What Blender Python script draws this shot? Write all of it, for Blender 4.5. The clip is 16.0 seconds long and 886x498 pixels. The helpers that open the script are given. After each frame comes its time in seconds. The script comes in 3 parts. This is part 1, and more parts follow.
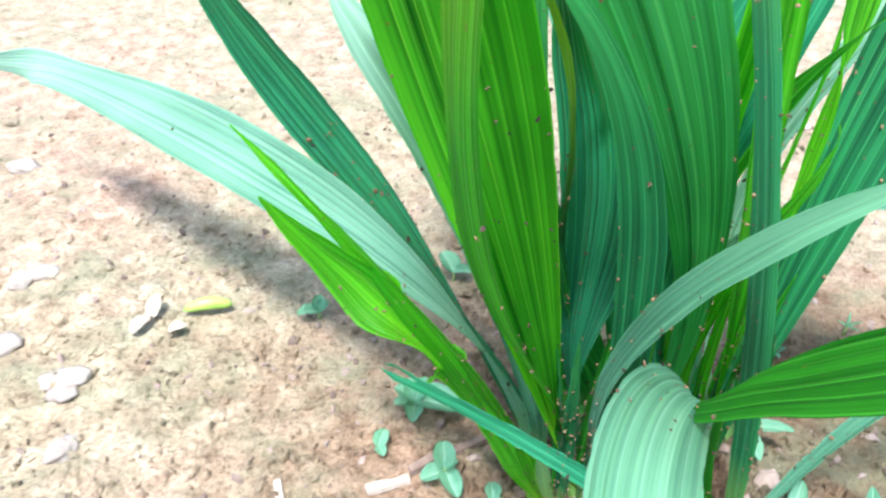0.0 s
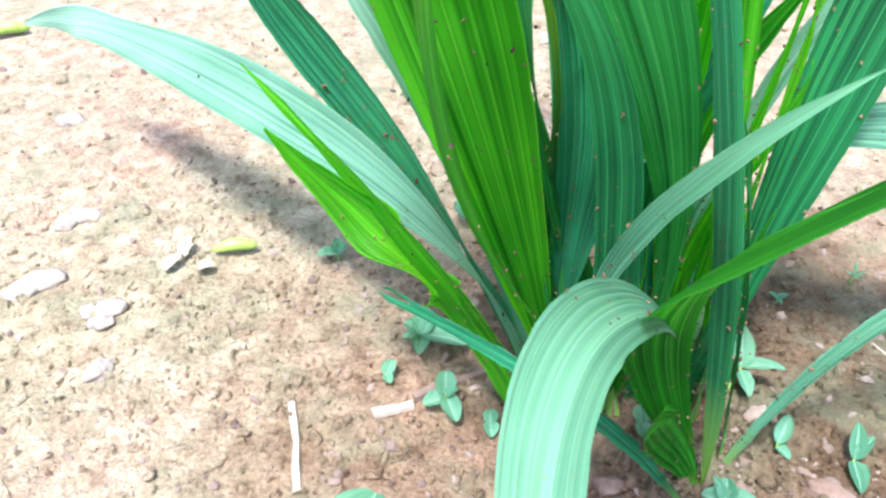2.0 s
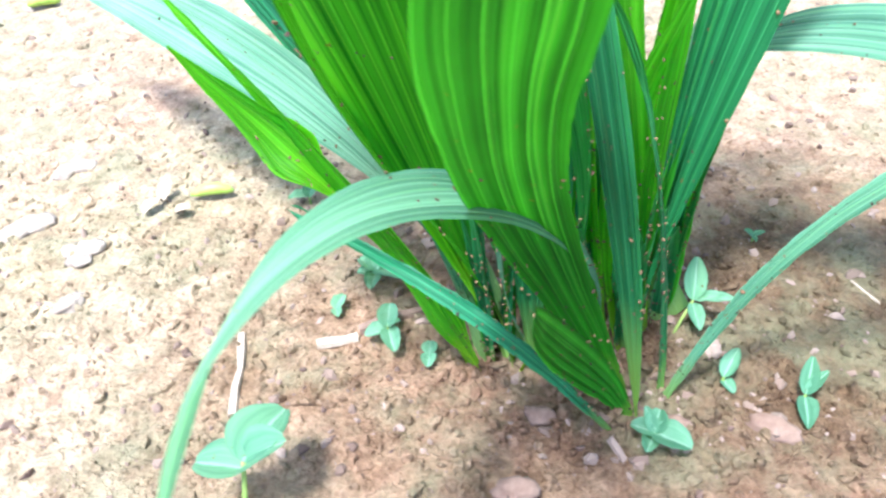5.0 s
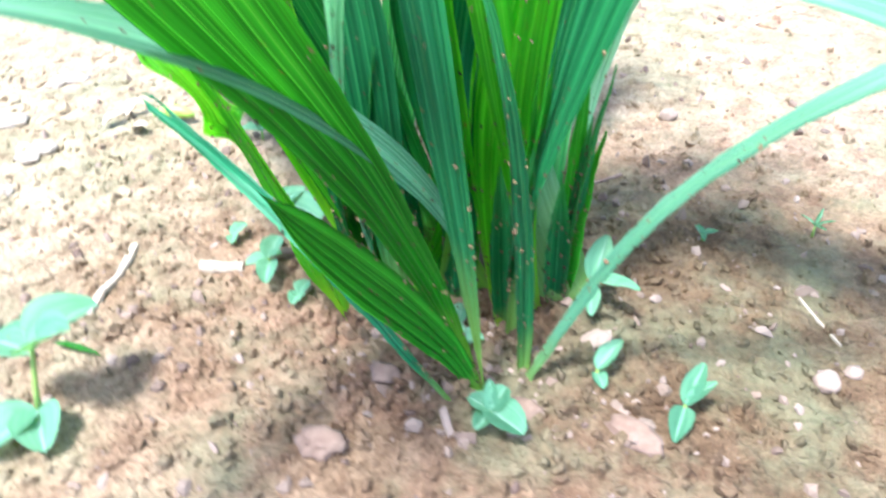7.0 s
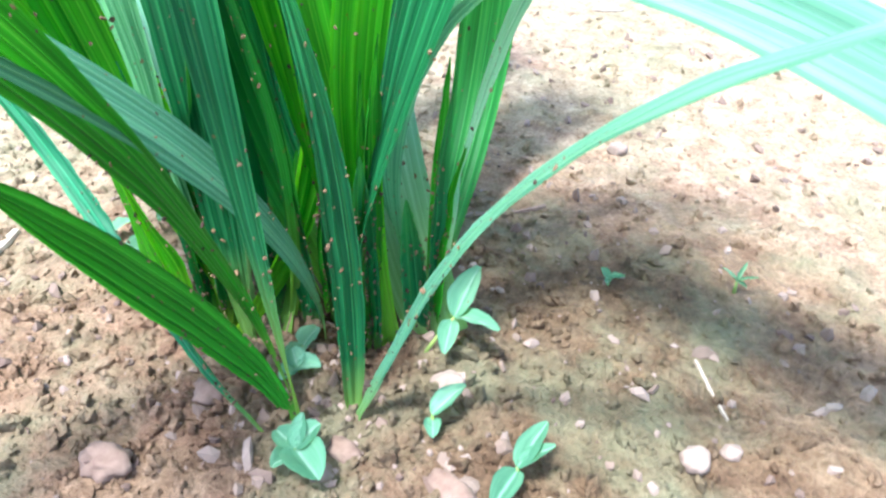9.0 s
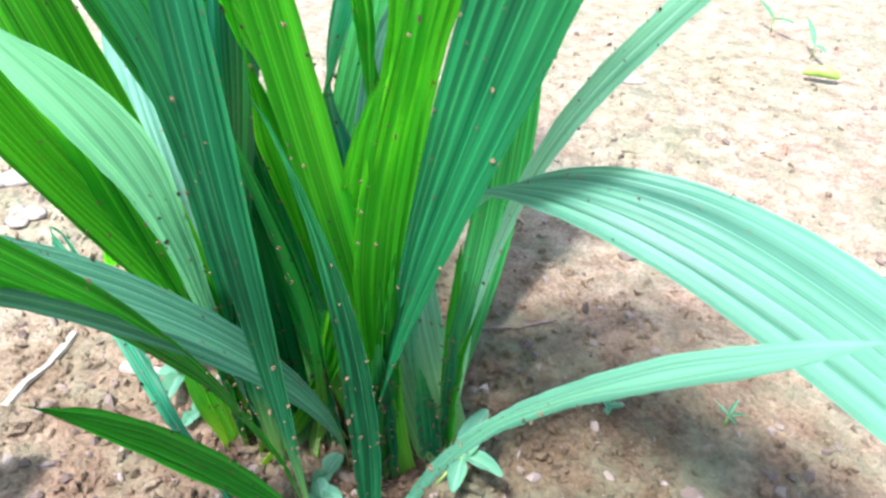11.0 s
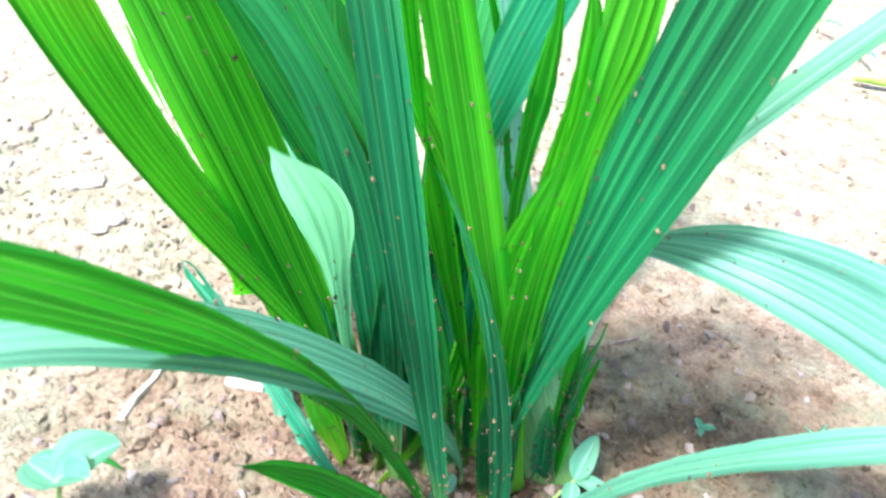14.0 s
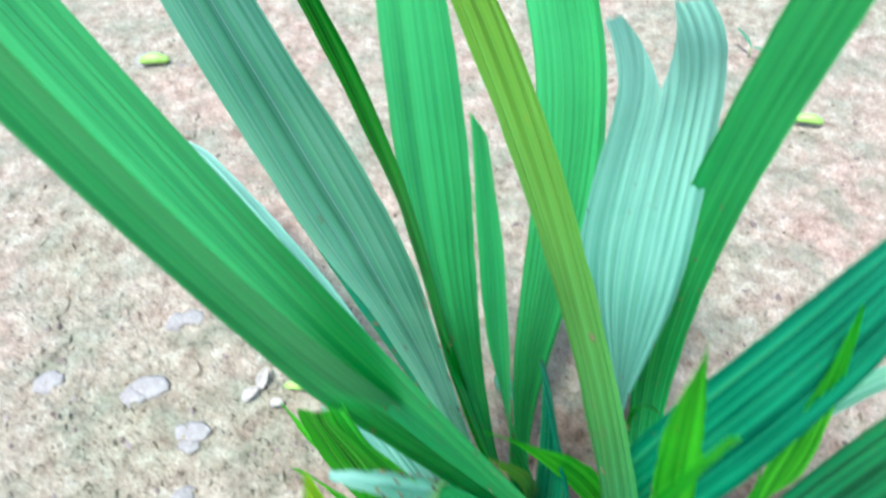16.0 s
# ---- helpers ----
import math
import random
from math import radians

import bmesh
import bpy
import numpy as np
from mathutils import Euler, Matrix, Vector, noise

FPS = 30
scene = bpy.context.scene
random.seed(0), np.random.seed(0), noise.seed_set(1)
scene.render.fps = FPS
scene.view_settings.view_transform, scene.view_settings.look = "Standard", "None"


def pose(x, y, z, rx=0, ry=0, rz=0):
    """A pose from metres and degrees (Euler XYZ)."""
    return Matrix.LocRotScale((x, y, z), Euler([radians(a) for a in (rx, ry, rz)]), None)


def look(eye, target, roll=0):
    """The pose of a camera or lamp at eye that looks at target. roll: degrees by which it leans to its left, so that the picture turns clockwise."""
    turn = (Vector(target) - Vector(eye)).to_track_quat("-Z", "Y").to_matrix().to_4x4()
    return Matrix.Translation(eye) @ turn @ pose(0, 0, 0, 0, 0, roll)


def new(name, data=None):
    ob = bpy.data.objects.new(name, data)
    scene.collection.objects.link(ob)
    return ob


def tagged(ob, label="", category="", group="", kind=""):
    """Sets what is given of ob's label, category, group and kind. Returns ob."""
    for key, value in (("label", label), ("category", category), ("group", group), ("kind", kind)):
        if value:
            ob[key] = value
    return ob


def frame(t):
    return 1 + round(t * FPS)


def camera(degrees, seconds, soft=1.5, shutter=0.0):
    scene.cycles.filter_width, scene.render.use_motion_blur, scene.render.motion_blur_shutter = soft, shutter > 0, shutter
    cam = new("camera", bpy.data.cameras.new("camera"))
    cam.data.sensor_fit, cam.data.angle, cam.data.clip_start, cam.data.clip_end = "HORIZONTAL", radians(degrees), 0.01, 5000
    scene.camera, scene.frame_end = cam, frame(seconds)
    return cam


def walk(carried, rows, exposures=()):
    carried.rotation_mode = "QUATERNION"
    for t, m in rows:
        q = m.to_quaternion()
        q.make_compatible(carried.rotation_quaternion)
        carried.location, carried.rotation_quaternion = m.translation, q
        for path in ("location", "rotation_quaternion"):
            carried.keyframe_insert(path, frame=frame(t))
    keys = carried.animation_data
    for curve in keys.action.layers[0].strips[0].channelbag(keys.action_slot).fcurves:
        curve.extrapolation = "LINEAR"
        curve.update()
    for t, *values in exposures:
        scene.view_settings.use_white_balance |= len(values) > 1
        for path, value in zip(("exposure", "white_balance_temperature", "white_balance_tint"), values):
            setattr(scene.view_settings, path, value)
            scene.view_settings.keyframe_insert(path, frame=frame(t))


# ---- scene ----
cam = camera(62.0, 16.0, soft=2.4, shutter=0.8)
PATH = [
    (0, (0.03, 0.039, 0.308), (0.015, 1.615, -0.923), 1.2),
    (0.5, (0.034, 0.03, 0.319), (-0.057, 1.564, -0.961), -1.3),
    (1, (0.029, 0.018, 0.316), (-0.115, 1.538, -0.975), -1.9),
    (1.5, (0.043, 0.017, 0.305), (-0.083, 1.543, -0.981), -0.8),
    (2, (0.053, 0.014, 0.307), (-0.09, 1.539, -0.98), -1.1),
    (2.5, (0.06, 0.012, 0.304), (-0.102, 1.543, -0.972), -1.5),
    (3, (0.079, 0.003, 0.296), (-0.15, 1.519, -0.989), -3.0),
    (3.5, (0.092, 0.007, 0.289), (-0.144, 1.511, -1.008), -3.1),
    (3.7, (0.094, 0.002, 0.288), (-0.16, 1.489, -1.025), -4.8),
    (6, (0.159, 0.018, 0.255), (-0.273, 1.475, -1.045), -4.3),
    (6.5, (0.182, 0.026, 0.237), (-0.321, 1.494, -1.025), -2.8),
    (7, (0.217, 0.035, 0.226), (-0.424, 1.466, -1.016), -3.7),
    (7.5, (0.238, 0.041, 0.2), (-0.47, 1.444, -1.037), -2.1),
    (8, (0.244, 0.059, 0.202), (-0.52, 1.443, -1.023), -3.7),
    (8.5, (0.265, 0.078, 0.2), (-0.493, 1.513, -0.969), -2.2),
    (8.7, (0.276, 0.082, 0.199), (-0.496, 1.514, -0.965), -1.7),
    (10.8, (0.279, 0.108, 0.268), (-0.561, 1.451, -0.953), -1.6),
    (11, (0.277, 0.106, 0.273), (-0.578, 1.454, -0.932), -1.8),
    (11.5, (0.269, 0.105, 0.284), (-0.527, 1.448, -0.967), -0.1),
    (12, (0.252, 0.095, 0.29), (-0.553, 1.444, -0.947), 0.4),
    (12.5, (0.244, 0.097, 0.3), (-0.539, 1.447, -0.951), 0.4),
    (13, (0.237, 0.096, 0.301), (-0.554, 1.428, -0.964), -0.1),
    (13.5, (0.235, 0.091, 0.297), (-0.558, 1.416, -0.974), 0.4),
    (14, (0.226, 0.086, 0.306), (-0.577, 1.393, -0.978), -0.6),
    (14.5, (0.21, 0.095, 0.346), (-0.553, 1.403, -0.96), -2.3),
    (14.8, (0.187, 0.103, 0.385), (-0.502, 1.314, -1.049), -3.5),
    (15, (0.172, 0.104, 0.397), (-0.474, 1.332, -1.043), -3.8),
    (15.2, (0.155, 0.11, 0.413), (-0.43, 1.307, -1.078), -2.8),
    (15.5, (0.126, 0.118, 0.444), (-0.391, 1.332, -1.059), -1.8),
    (15.6, (0.113, 0.121, 0.454), (-0.372, 1.331, -1.064), -1.5),
    (15.8, (0.097, 0.138, 0.482), (-0.349, 1.315, -1.072), -2.8),
    (16, (0.085, 0.147, 0.502), (-0.347, 1.318, -1.061), -3.0),
]
walk(cam, [(t, look(eye, target, roll)) for t, eye, target, roll in PATH], exposures=[(0, 1.97, 5500, 2), (3.5, 2.02, 5500, 5), (6, 2.28, 5450, 2), (8.5, 2.35, 5400, 1), (11, 2.06, 5400, 2), (12.5, 2.27, 5300, 2), (14.5, 2.4, 5250, -1), (15.3, 2.15, 5250, -6), (16, 1.52, 4850, -4)])

# ---- light ----
SUN_DIR = Vector((-0.35, -0.94, 0)).normalized()
ELEVATION = radians(71)
to_sun = SUN_DIR * math.cos(ELEVATION) + Vector((0, 0, math.sin(ELEVATION)))
world = bpy.data.worlds.new("sky")
scene.world = world
world.use_nodes = True
sky = world.node_tree.nodes.new("ShaderNodeTexSky")
sky.sky_type, sky.sun_disc = "NISHITA", False
sky.sun_elevation, sky.sun_rotation = ELEVATION, math.atan2(SUN_DIR.x, SUN_DIR.y)
back = world.node_tree.nodes["Background"]
sky.dust_density, sky.air_density = 3.0, 1.0
back.inputs["Strength"].default_value = 0.12
world.node_tree.links.new(sky.outputs[0], back.inputs["Color"])
sun = new("sun", bpy.data.lights.new("sun", "SUN"))
sun.data.energy, sun.data.angle, sun.data.color = 2.4, radians(9), (1.0, 0.96, 0.90)
sun.matrix_world = look(to_sun * 3, (0, 0, 0))


# ---- materials ----
def material(name):
    m = bpy.data.materials.new(name)
    m.use_nodes = True
    nt = m.node_tree
    return m, nt, nt.nodes, nt.links, nt.nodes["Principled BSDF"]


def ramp(nodes, stops):
    r = nodes.new("ShaderNodeValToRGB")
    while len(r.color_ramp.elements) < len(stops):
        r.color_ramp.elements.new(0.5)
    for e, (p, c) in zip(r.color_ramp.elements, stops):
        e.position, e.color = p, (*c, 1) if len(c) == 3 else c
    return r


def noise_tex(nodes, links, coord, scale, detail=4, rough=0.55):
    n = nodes.new("ShaderNodeTexNoise")
    n.inputs["Scale"].default_value, n.inputs["Detail"].default_value, n.inputs["Roughness"].default_value = scale, detail, rough
    links.new(coord, n.inputs["Vector"])
    return n


def mix_rgb(nodes, links, fac, a, b, blend="MIX"):
    m = nodes.new("ShaderNodeMix")
    m.data_type, m.blend_type = "RGBA", blend
    for sock, v in ((m.inputs[0], fac), (m.inputs[6], a), (m.inputs[7], b)):
        if isinstance(v, (int, float)):
            sock.default_value = v
        elif isinstance(v, tuple):
            sock.default_value = (*v, 1)
        else:
            links.new(v, sock)
    return m.outputs[2]


def leaf_material(name, dark, light, gloss=0.33, through_gain=(2.4, 2.6, 0.45), share=0.45, aged_or_lit=None, bloom=0.08, shine=0.2):
    m, nt, nodes, links, bsdf = material(name)
    tc = nodes.new("ShaderNodeTexCoord")
    uv = nodes.new("ShaderNodeUVMap")
    uv.uv_map = "blade"
    sep = nodes.new("ShaderNodeSeparateXYZ")
    links.new(uv.outputs[0], sep.inputs[0])
    # veins run along the blade: broad bands, fine lines
    def stretched(across, along, scale, detail, rough):
        mp = nodes.new("ShaderNodeMapping")
        mp.inputs["Scale"].default_value = (across, along, 1.0)
        links.new(uv.outputs[0], mp.inputs[0])
        return noise_tex(nodes, links, mp.outputs[0], scale, detail, rough)
    bands = stretched(1.0, 0.25, 0.9, 3, 0.5)
    lines = stretched(1.0, 0.10, 5.0, 3, 0.65)
    broad = noise_tex(nodes, links, tc.outputs["Object"], 11.0, 3)
    def scaled(sock, k):
        n = nodes.new("ShaderNodeMath")
        n.operation = "MULTIPLY"
        n.inputs[1].default_value = k
        links.new(sock, n.inputs[0])
        return n.outputs[0]
    def added(p, q):
        n = nodes.new("ShaderNodeMath")
        links.new(p, n.inputs[0])
        links.new(q, n.inputs[1])
        return n.outputs[0]
    value = added(added(scaled(bands.outputs[0], 0.46), scaled(lines.outputs[0], 0.28)), scaled(broad.outputs[0], 0.26))
    tone = ramp(nodes, [(0.36, tuple(0.6 * p for p in dark)), (0.5, tuple(0.58 * p + 0.42 * q for p, q in zip(dark, light))), (0.65, light)])
    links.new(value, tone.inputs[0])
    # pale veins
    pale = ramp(nodes, [(0.60, (0, 0, 0)), (0.70, (1, 1, 1))])
    links.new(lines.outputs[0], pale.inputs[0])
    colour = mix_rgb(nodes, links, scaled(pale.outputs[0], 0.34), tone.outputs[0], (0.16, 0.36, 0.10))
    # a pale rib on every fold, a dark furrow between
    fold = nodes.new("ShaderNodeMath")
    fold.operation = "PINGPONG"
    fold.inputs[1].default_value = 0.5
    links.new(sep.outputs[0], fold.inputs[0])
    rib = ramp(nodes, [(0.02, (1, 1, 1)), (0.055, (0, 0, 0))])
    furrow = ramp(nodes, [(0.40, (0, 0, 0)), (0.5, (1, 1, 1))])
    links.new(fold.outputs[0], rib.inputs[0])
    links.new(fold.outputs[0], furrow.inputs[0])
    colour = mix_rgb(nodes, links, scaled(furrow.outputs[0], 0.30), colour, tuple(0.5 * v for v in dark))
    colour = mix_rgb(nodes, links, scaled(rib.outputs[0], 0.4), colour, tuple(min(0.5, 1.5 * v + 0.02) for v in light))
    # rusty streaks, flecks and bites
    streak = stretched(1.0, 1.6, 1.7, 4, 0.6)
    rust = ramp(nodes, [(0.69, (0, 0, 0)), (0.76, (1, 1, 1))])
    links.new(streak.outputs[0], rust.inputs[0])
    flecks = noise_tex(nodes, links, tc.outputs["Object"], 260.0, 2, 0.5)
    spots = ramp(nodes, [(0.73, (0, 0, 0)), (0.77, (1, 1, 1))])
    links.new(flecks.outputs[0], spots.inputs[0])
    colour = mix_rgb(nodes, links, scaled(rust.outputs[0], 0.25), colour, (0.26, 0.24, 0.07))
    colour = mix_rgb(nodes, links, scaled(spots.outputs[0], 0.8), colour, (0.13, 0.07, 0.03))
    # Tint along the blade: yellowing on some, painted sky sheen and light on others
    if aged_or_lit:
        toward_tip = ramp(nodes, [(aged_or_lit[0], (0, 0, 0)), (aged_or_lit[1], (1, 1, 1))])
        links.new(sep.outputs[1], toward_tip.inputs[0])
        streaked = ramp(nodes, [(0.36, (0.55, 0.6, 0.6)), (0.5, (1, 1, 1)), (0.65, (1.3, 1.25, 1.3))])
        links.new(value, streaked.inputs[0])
        colour = mix_rgb(nodes, links, scaled(toward_tip.outputs[0], 0.75), colour, mix_rgb(nodes, links, 1.0, streaked.outputs[0], aged_or_lit[2], "MULTIPLY"))
    # yellowed sheath at the foot, dry edge at the tip
    foot = ramp(nodes, [(0.0, (1, 1, 1)), (0.13, (0, 0, 0))])
    links.new(sep.outputs[1], foot.inputs[0])
    colour = mix_rgb(nodes, links, scaled(foot.outputs[0], 0.8), colour, (0.22, 0.33, 0.06))
    rim = ramp(nodes, [(0.975, (0, 0, 0)), (0.995, (1, 1, 1))])
    links.new(sep.outputs[1], rim.inputs[0])
    colour = mix_rgb(nodes, links, scaled(rim.outputs[0], 0.7), colour, (0.30, 0.20, 0.08))
    links.new(colour, bsdf.inputs["Base Color"])
    sheen = ramp(nodes, [(0.3, (gloss + 0.12,) * 3), (0.7, (gloss - 0.06,) * 3)])
    links.new(broad.outputs[0], sheen.inputs[0])
    links.new(sheen.outputs[0], bsdf.inputs["Roughness"])
    bsdf.inputs["Specular IOR Level"].default_value = shine
    bsdf.inputs["IOR"].default_value = 1.45
    bsdf.inputs["Sheen Weight"].default_value, bsdf.inputs["Sheen Roughness"].default_value = bloom, 0.35
    bsdf.inputs["Sheen Tint"].default_value = (0.80, 1.0, 0.97, 1)
    bump = nodes.new("ShaderNodeBump")
    bump.inputs["Strength"].default_value, bump.inputs["Distance"].default_value = 0.5, 0.0007
    links.new(added(scaled(lines.outputs[0], 0.6), scaled(bands.outputs[0], 0.6)), bump.inputs["Height"])
    links.new(bump.outputs[0], bsdf.inputs["Normal"])
    trans = nodes.new("ShaderNodeBsdfTranslucent")
    bright = mix_rgb(nodes, links, 1.0, colour, through_gain, "MULTIPLY")
    links.new(bright, trans.inputs["Color"])
    links.new(bump.outputs[0], trans.inputs["Normal"])
    mixer = nodes.new("ShaderNodeMixShader")
    mixer.inputs[0].default_value = share
    links.new(bsdf.outputs[0], mixer.inputs[1])
    links.new(trans.outputs[0], mixer.inputs[2])
    links.new(mixer.outputs[0], nodes["Material Output"].inputs["Surface"])
    return m


def soil_material():
    m, nt, nodes, links, bsdf = material("soil")
    tc = nodes.new("ShaderNodeTexCoord")
    broad = noise_tex(nodes, links, tc.outputs["Object"], 5.0, 4)
    mid = noise_tex(nodes, links, tc.outputs["Object"], 55.0, 6, 0.65)
    fine = noise_tex(nodes, links, tc.outputs["Object"], 420.0, 4, 0.7)
    tone = ramp(nodes, [(0.3, (0.200, 0.134, 0.104)), (0.5, (0.31, 0.228, 0.182)), (0.72, (0.41, 0.325, 0.272))])
    links.new(mid.outputs[0], tone.inputs[0])
    wide = ramp(nodes, [(0.36, (0.88, 0.91, 0.80)), (0.5, (0.98, 0.98, 0.92)), (0.64, (1.08, 0.93, 0.90))])
    links.new(broad.outputs[0], wide.inputs[0])
    c = mix_rgb(nodes, links, 1.0, tone.outputs[0], wide.outputs[0], "MULTIPLY")
    shade = nodes.new("ShaderNodeTexVoronoi")
    shade.inputs["Scale"].default_value = 150.0
    links.new(tc.outputs["Object"], shade.inputs["Vector"])
    lumps = ramp(nodes, [(0.1, (0.82, 0.79, 0.76)), (0.5, (1.0, 0.98, 0.96)), (0.95, (1.14, 1.13, 1.11))])
    links.new(shade.outputs["Color"], lumps.inputs[0])
    c = mix_rgb(nodes, links, 0.8, c, lumps.outputs[0], "MULTIPLY")
    grit = ramp(nodes, [(0.36, (0.70, 0.67, 0.65)), (0.6, (1.08, 1.08, 1.08))])
    links.new(fine.outputs[0], grit.inputs[0])
    c = mix_rgb(nodes, links, 1.0, c, grit.outputs[0], "MULTIPLY")
    # Redder soil round the clump, with the shade there painted into its colour
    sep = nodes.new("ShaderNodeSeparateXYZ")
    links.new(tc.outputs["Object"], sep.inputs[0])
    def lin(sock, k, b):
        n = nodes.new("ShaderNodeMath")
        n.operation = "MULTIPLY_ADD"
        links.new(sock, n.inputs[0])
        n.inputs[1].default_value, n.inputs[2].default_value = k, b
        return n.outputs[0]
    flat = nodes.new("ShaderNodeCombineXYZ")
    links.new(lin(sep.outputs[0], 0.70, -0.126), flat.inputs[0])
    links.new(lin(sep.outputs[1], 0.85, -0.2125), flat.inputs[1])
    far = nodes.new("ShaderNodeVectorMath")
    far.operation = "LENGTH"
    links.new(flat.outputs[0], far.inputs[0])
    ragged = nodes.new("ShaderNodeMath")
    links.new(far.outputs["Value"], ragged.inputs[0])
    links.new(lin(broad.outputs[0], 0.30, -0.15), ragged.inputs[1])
    # Multiplies the soil: darkened as if shaded near the clump, pale as sunlit outside
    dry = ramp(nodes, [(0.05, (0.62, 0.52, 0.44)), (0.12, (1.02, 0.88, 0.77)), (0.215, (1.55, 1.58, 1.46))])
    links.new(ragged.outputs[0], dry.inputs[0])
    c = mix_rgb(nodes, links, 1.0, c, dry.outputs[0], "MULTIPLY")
    moss = noise_tex(nodes, links, tc.outputs["Object"], 21.0, 5, 0.65)
    patches = ramp(nodes, [(0.46, (0, 0, 0)), (0.66, (0.55, 0.55, 0.55))])
    links.new(moss.outputs[0], patches.inputs[0])
    c = mix_rgb(nodes, links, patches.outputs[0], c, (0.23, 0.23, 0.14))
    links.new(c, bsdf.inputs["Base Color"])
    bsdf.inputs["Roughness"].default_value = 0.95
    bsdf.inputs["Specular IOR Level"].default_value = 0.15
    bent = mix_rgb(nodes, links, 0.006, tc.outputs["Object"], mid.outputs["Color"], "ADD")
    cells = []
    for scale in (95.0, 230.0):
        v = nodes.new("ShaderNodeTexVoronoi")
        v.inputs["Scale"].default_value = scale
        links.new(bent, v.inputs["Vector"])
        cells.append(v)
    crumbly = nodes.new("ShaderNodeMath")
    links.new(lin(cells[0].outputs["Distance"], -0.9, 0), crumbly.inputs[0])
    links.new(lin(cells[1].outputs["Distance"], -0.5, 0), crumbly.inputs[1])
    grain = nodes.new("ShaderNodeMath")
    links.new(lin(mid.outputs[0], 1.3, 0), grain.inputs[0])
    links.new(lin(fine.outputs[0], 0.9, 0), grain.inputs[1])
    add = nodes.new("ShaderNodeMath")
    links.new(crumbly.outputs[0], add.inputs[0])
    links.new(grain.outputs[0], add.inputs[1])
    bump = nodes.new("ShaderNodeBump")
    bump.inputs["Strength"].default_value, bump.inputs["Distance"].default_value = 1.0, 0.0042
    links.new(add.outputs[0], bump.inputs["Height"])
    links.new(bump.outputs[0], bsdf.inputs["Normal"])
    return m


def plain(name, stops, scale, rough=0.8, bump_depth=0.0006, spread=0.0):
    m, nt, nodes, links, bsdf = material(name)
    tc = nodes.new("ShaderNodeTexCoord")
    n = noise_tex(nodes, links, tc.outputs["Object"], scale, 5, 0.65)
    value = n.outputs[0]
    if spread:
        geo = nodes.new("ShaderNodeNewGeometry")
        mixed = nodes.new("ShaderNodeMix")
        mixed.inputs[0].default_value = spread
        links.new(value, mixed.inputs[2])
        links.new(geo.outputs["Random Per Island"], mixed.inputs[3])
        value = mixed.outputs[0]
    r = ramp(nodes, stops)
    links.new(value, r.inputs[0])
    links.new(r.outputs[0], bsdf.inputs["Base Color"])
    bsdf.inputs["Roughness"].default_value = rough
    b = nodes.new("ShaderNodeBump")
    b.inputs["Strength"].default_value, b.inputs["Distance"].default_value = 0.6, bump_depth
    links.new(n.outputs[0], b.inputs["Height"])
    links.new(b.outputs[0], bsdf.inputs["Normal"])
    return m


CRUMB = plain("soil_crumb", [(0.15, (0.12, 0.072, 0.056)), (0.45, (0.22, 0.148, 0.115)), (0.8, (0.28, 0.195, 0.16)), (0.98, (0.32, 0.235, 0.195))], 300, 0.95, 0.0006, 0.8)
STONE = plain("pale_stone", [(0.3, (0.21, 0.14, 0.11)), (0.7, (0.33, 0.235, 0.195))], 180, 0.85)
DRY_CLOD = plain("dry_clod", [(0.3, (0.22, 0.165, 0.135)), (0.7, (0.36, 0.29, 0.24))], 170, 0.95, 0.0015)
SPECK = plain("leaf_grit", [(0.2, (0.04, 0.02, 0.012)), (0.6, (0.16, 0.09, 0.045)), (0.95, (0.22, 0.14, 0.07))], 300, 0.9, 0.0004, 0.85)
CLOD = plain("red_clod", [(0.3, (0.14, 0.080, 0.060)), (0.7, (0.24, 0.155, 0.118))], 160, 0.95)
STRAW = plain("dry_straw", [(0.3, (0.27, 0.20, 0.15)), (0.7, (0.44, 0.35, 0.28))], 260, 0.8)
BARK = plain("dull_twig", [(0.3, (0.13, 0.075, 0.055)), (0.7, (0.24, 0.155, 0.12))], 240, 0.9)
WEED = leaf_material("weed_leaf", (0.065, 0.20, 0.11), (0.23, 0.40, 0.27), 0.45, (2.0, 1.8, 0.6), 0.35)
STEM = plain("weed_stem", [(0.3, (0.18, 0.28, 0.05)), (0.7, (0.30, 0.38, 0.10))], 200, 0.6)
POD = plain("green_pod", [(0.3, (0.26, 0.40, 0.05)), (0.7, (0.40, 0.52, 0.10))], 120, 0.45)
GREEN = leaf_material("palm_blade", (0.005, 0.052, 0.004), (0.058, 0.285, 0.020), 0.46, (2.6, 2.5, 0.4), 0.36, None, 0.0)
FRESH = leaf_material("young_palm_blade", (0.018, 0.115, 0.004), (0.135, 0.46, 0.018), 0.46, (2.7, 2.5, 0.35), 0.64, None, 0.0)
TIPPED = leaf_material("yellow_tipped_palm_blade", (0.008, 0.080, 0.004), (0.080, 0.34, 0.016), 0.46, (2.6, 2.3, 0.4), 0.48, (0.70, 1.15, (0.22, 0.30, 0.012)), 0.0)
TEAL = leaf_material("old_palm_blade", (0.004, 0.048, 0.026), (0.048, 0.25, 0.112), 0.42, (2.4, 2.2, 0.4), 0.24, None, 0.03)
AGEING = leaf_material("ageing_palm_blade", (0.004, 0.048, 0.018), (0.040, 0.20, 0.072), 0.46, (2.5, 2.2, 0.4), 0.36, (0.42, 0.9, (0.19, 0.31, 0.02)), 0.02)
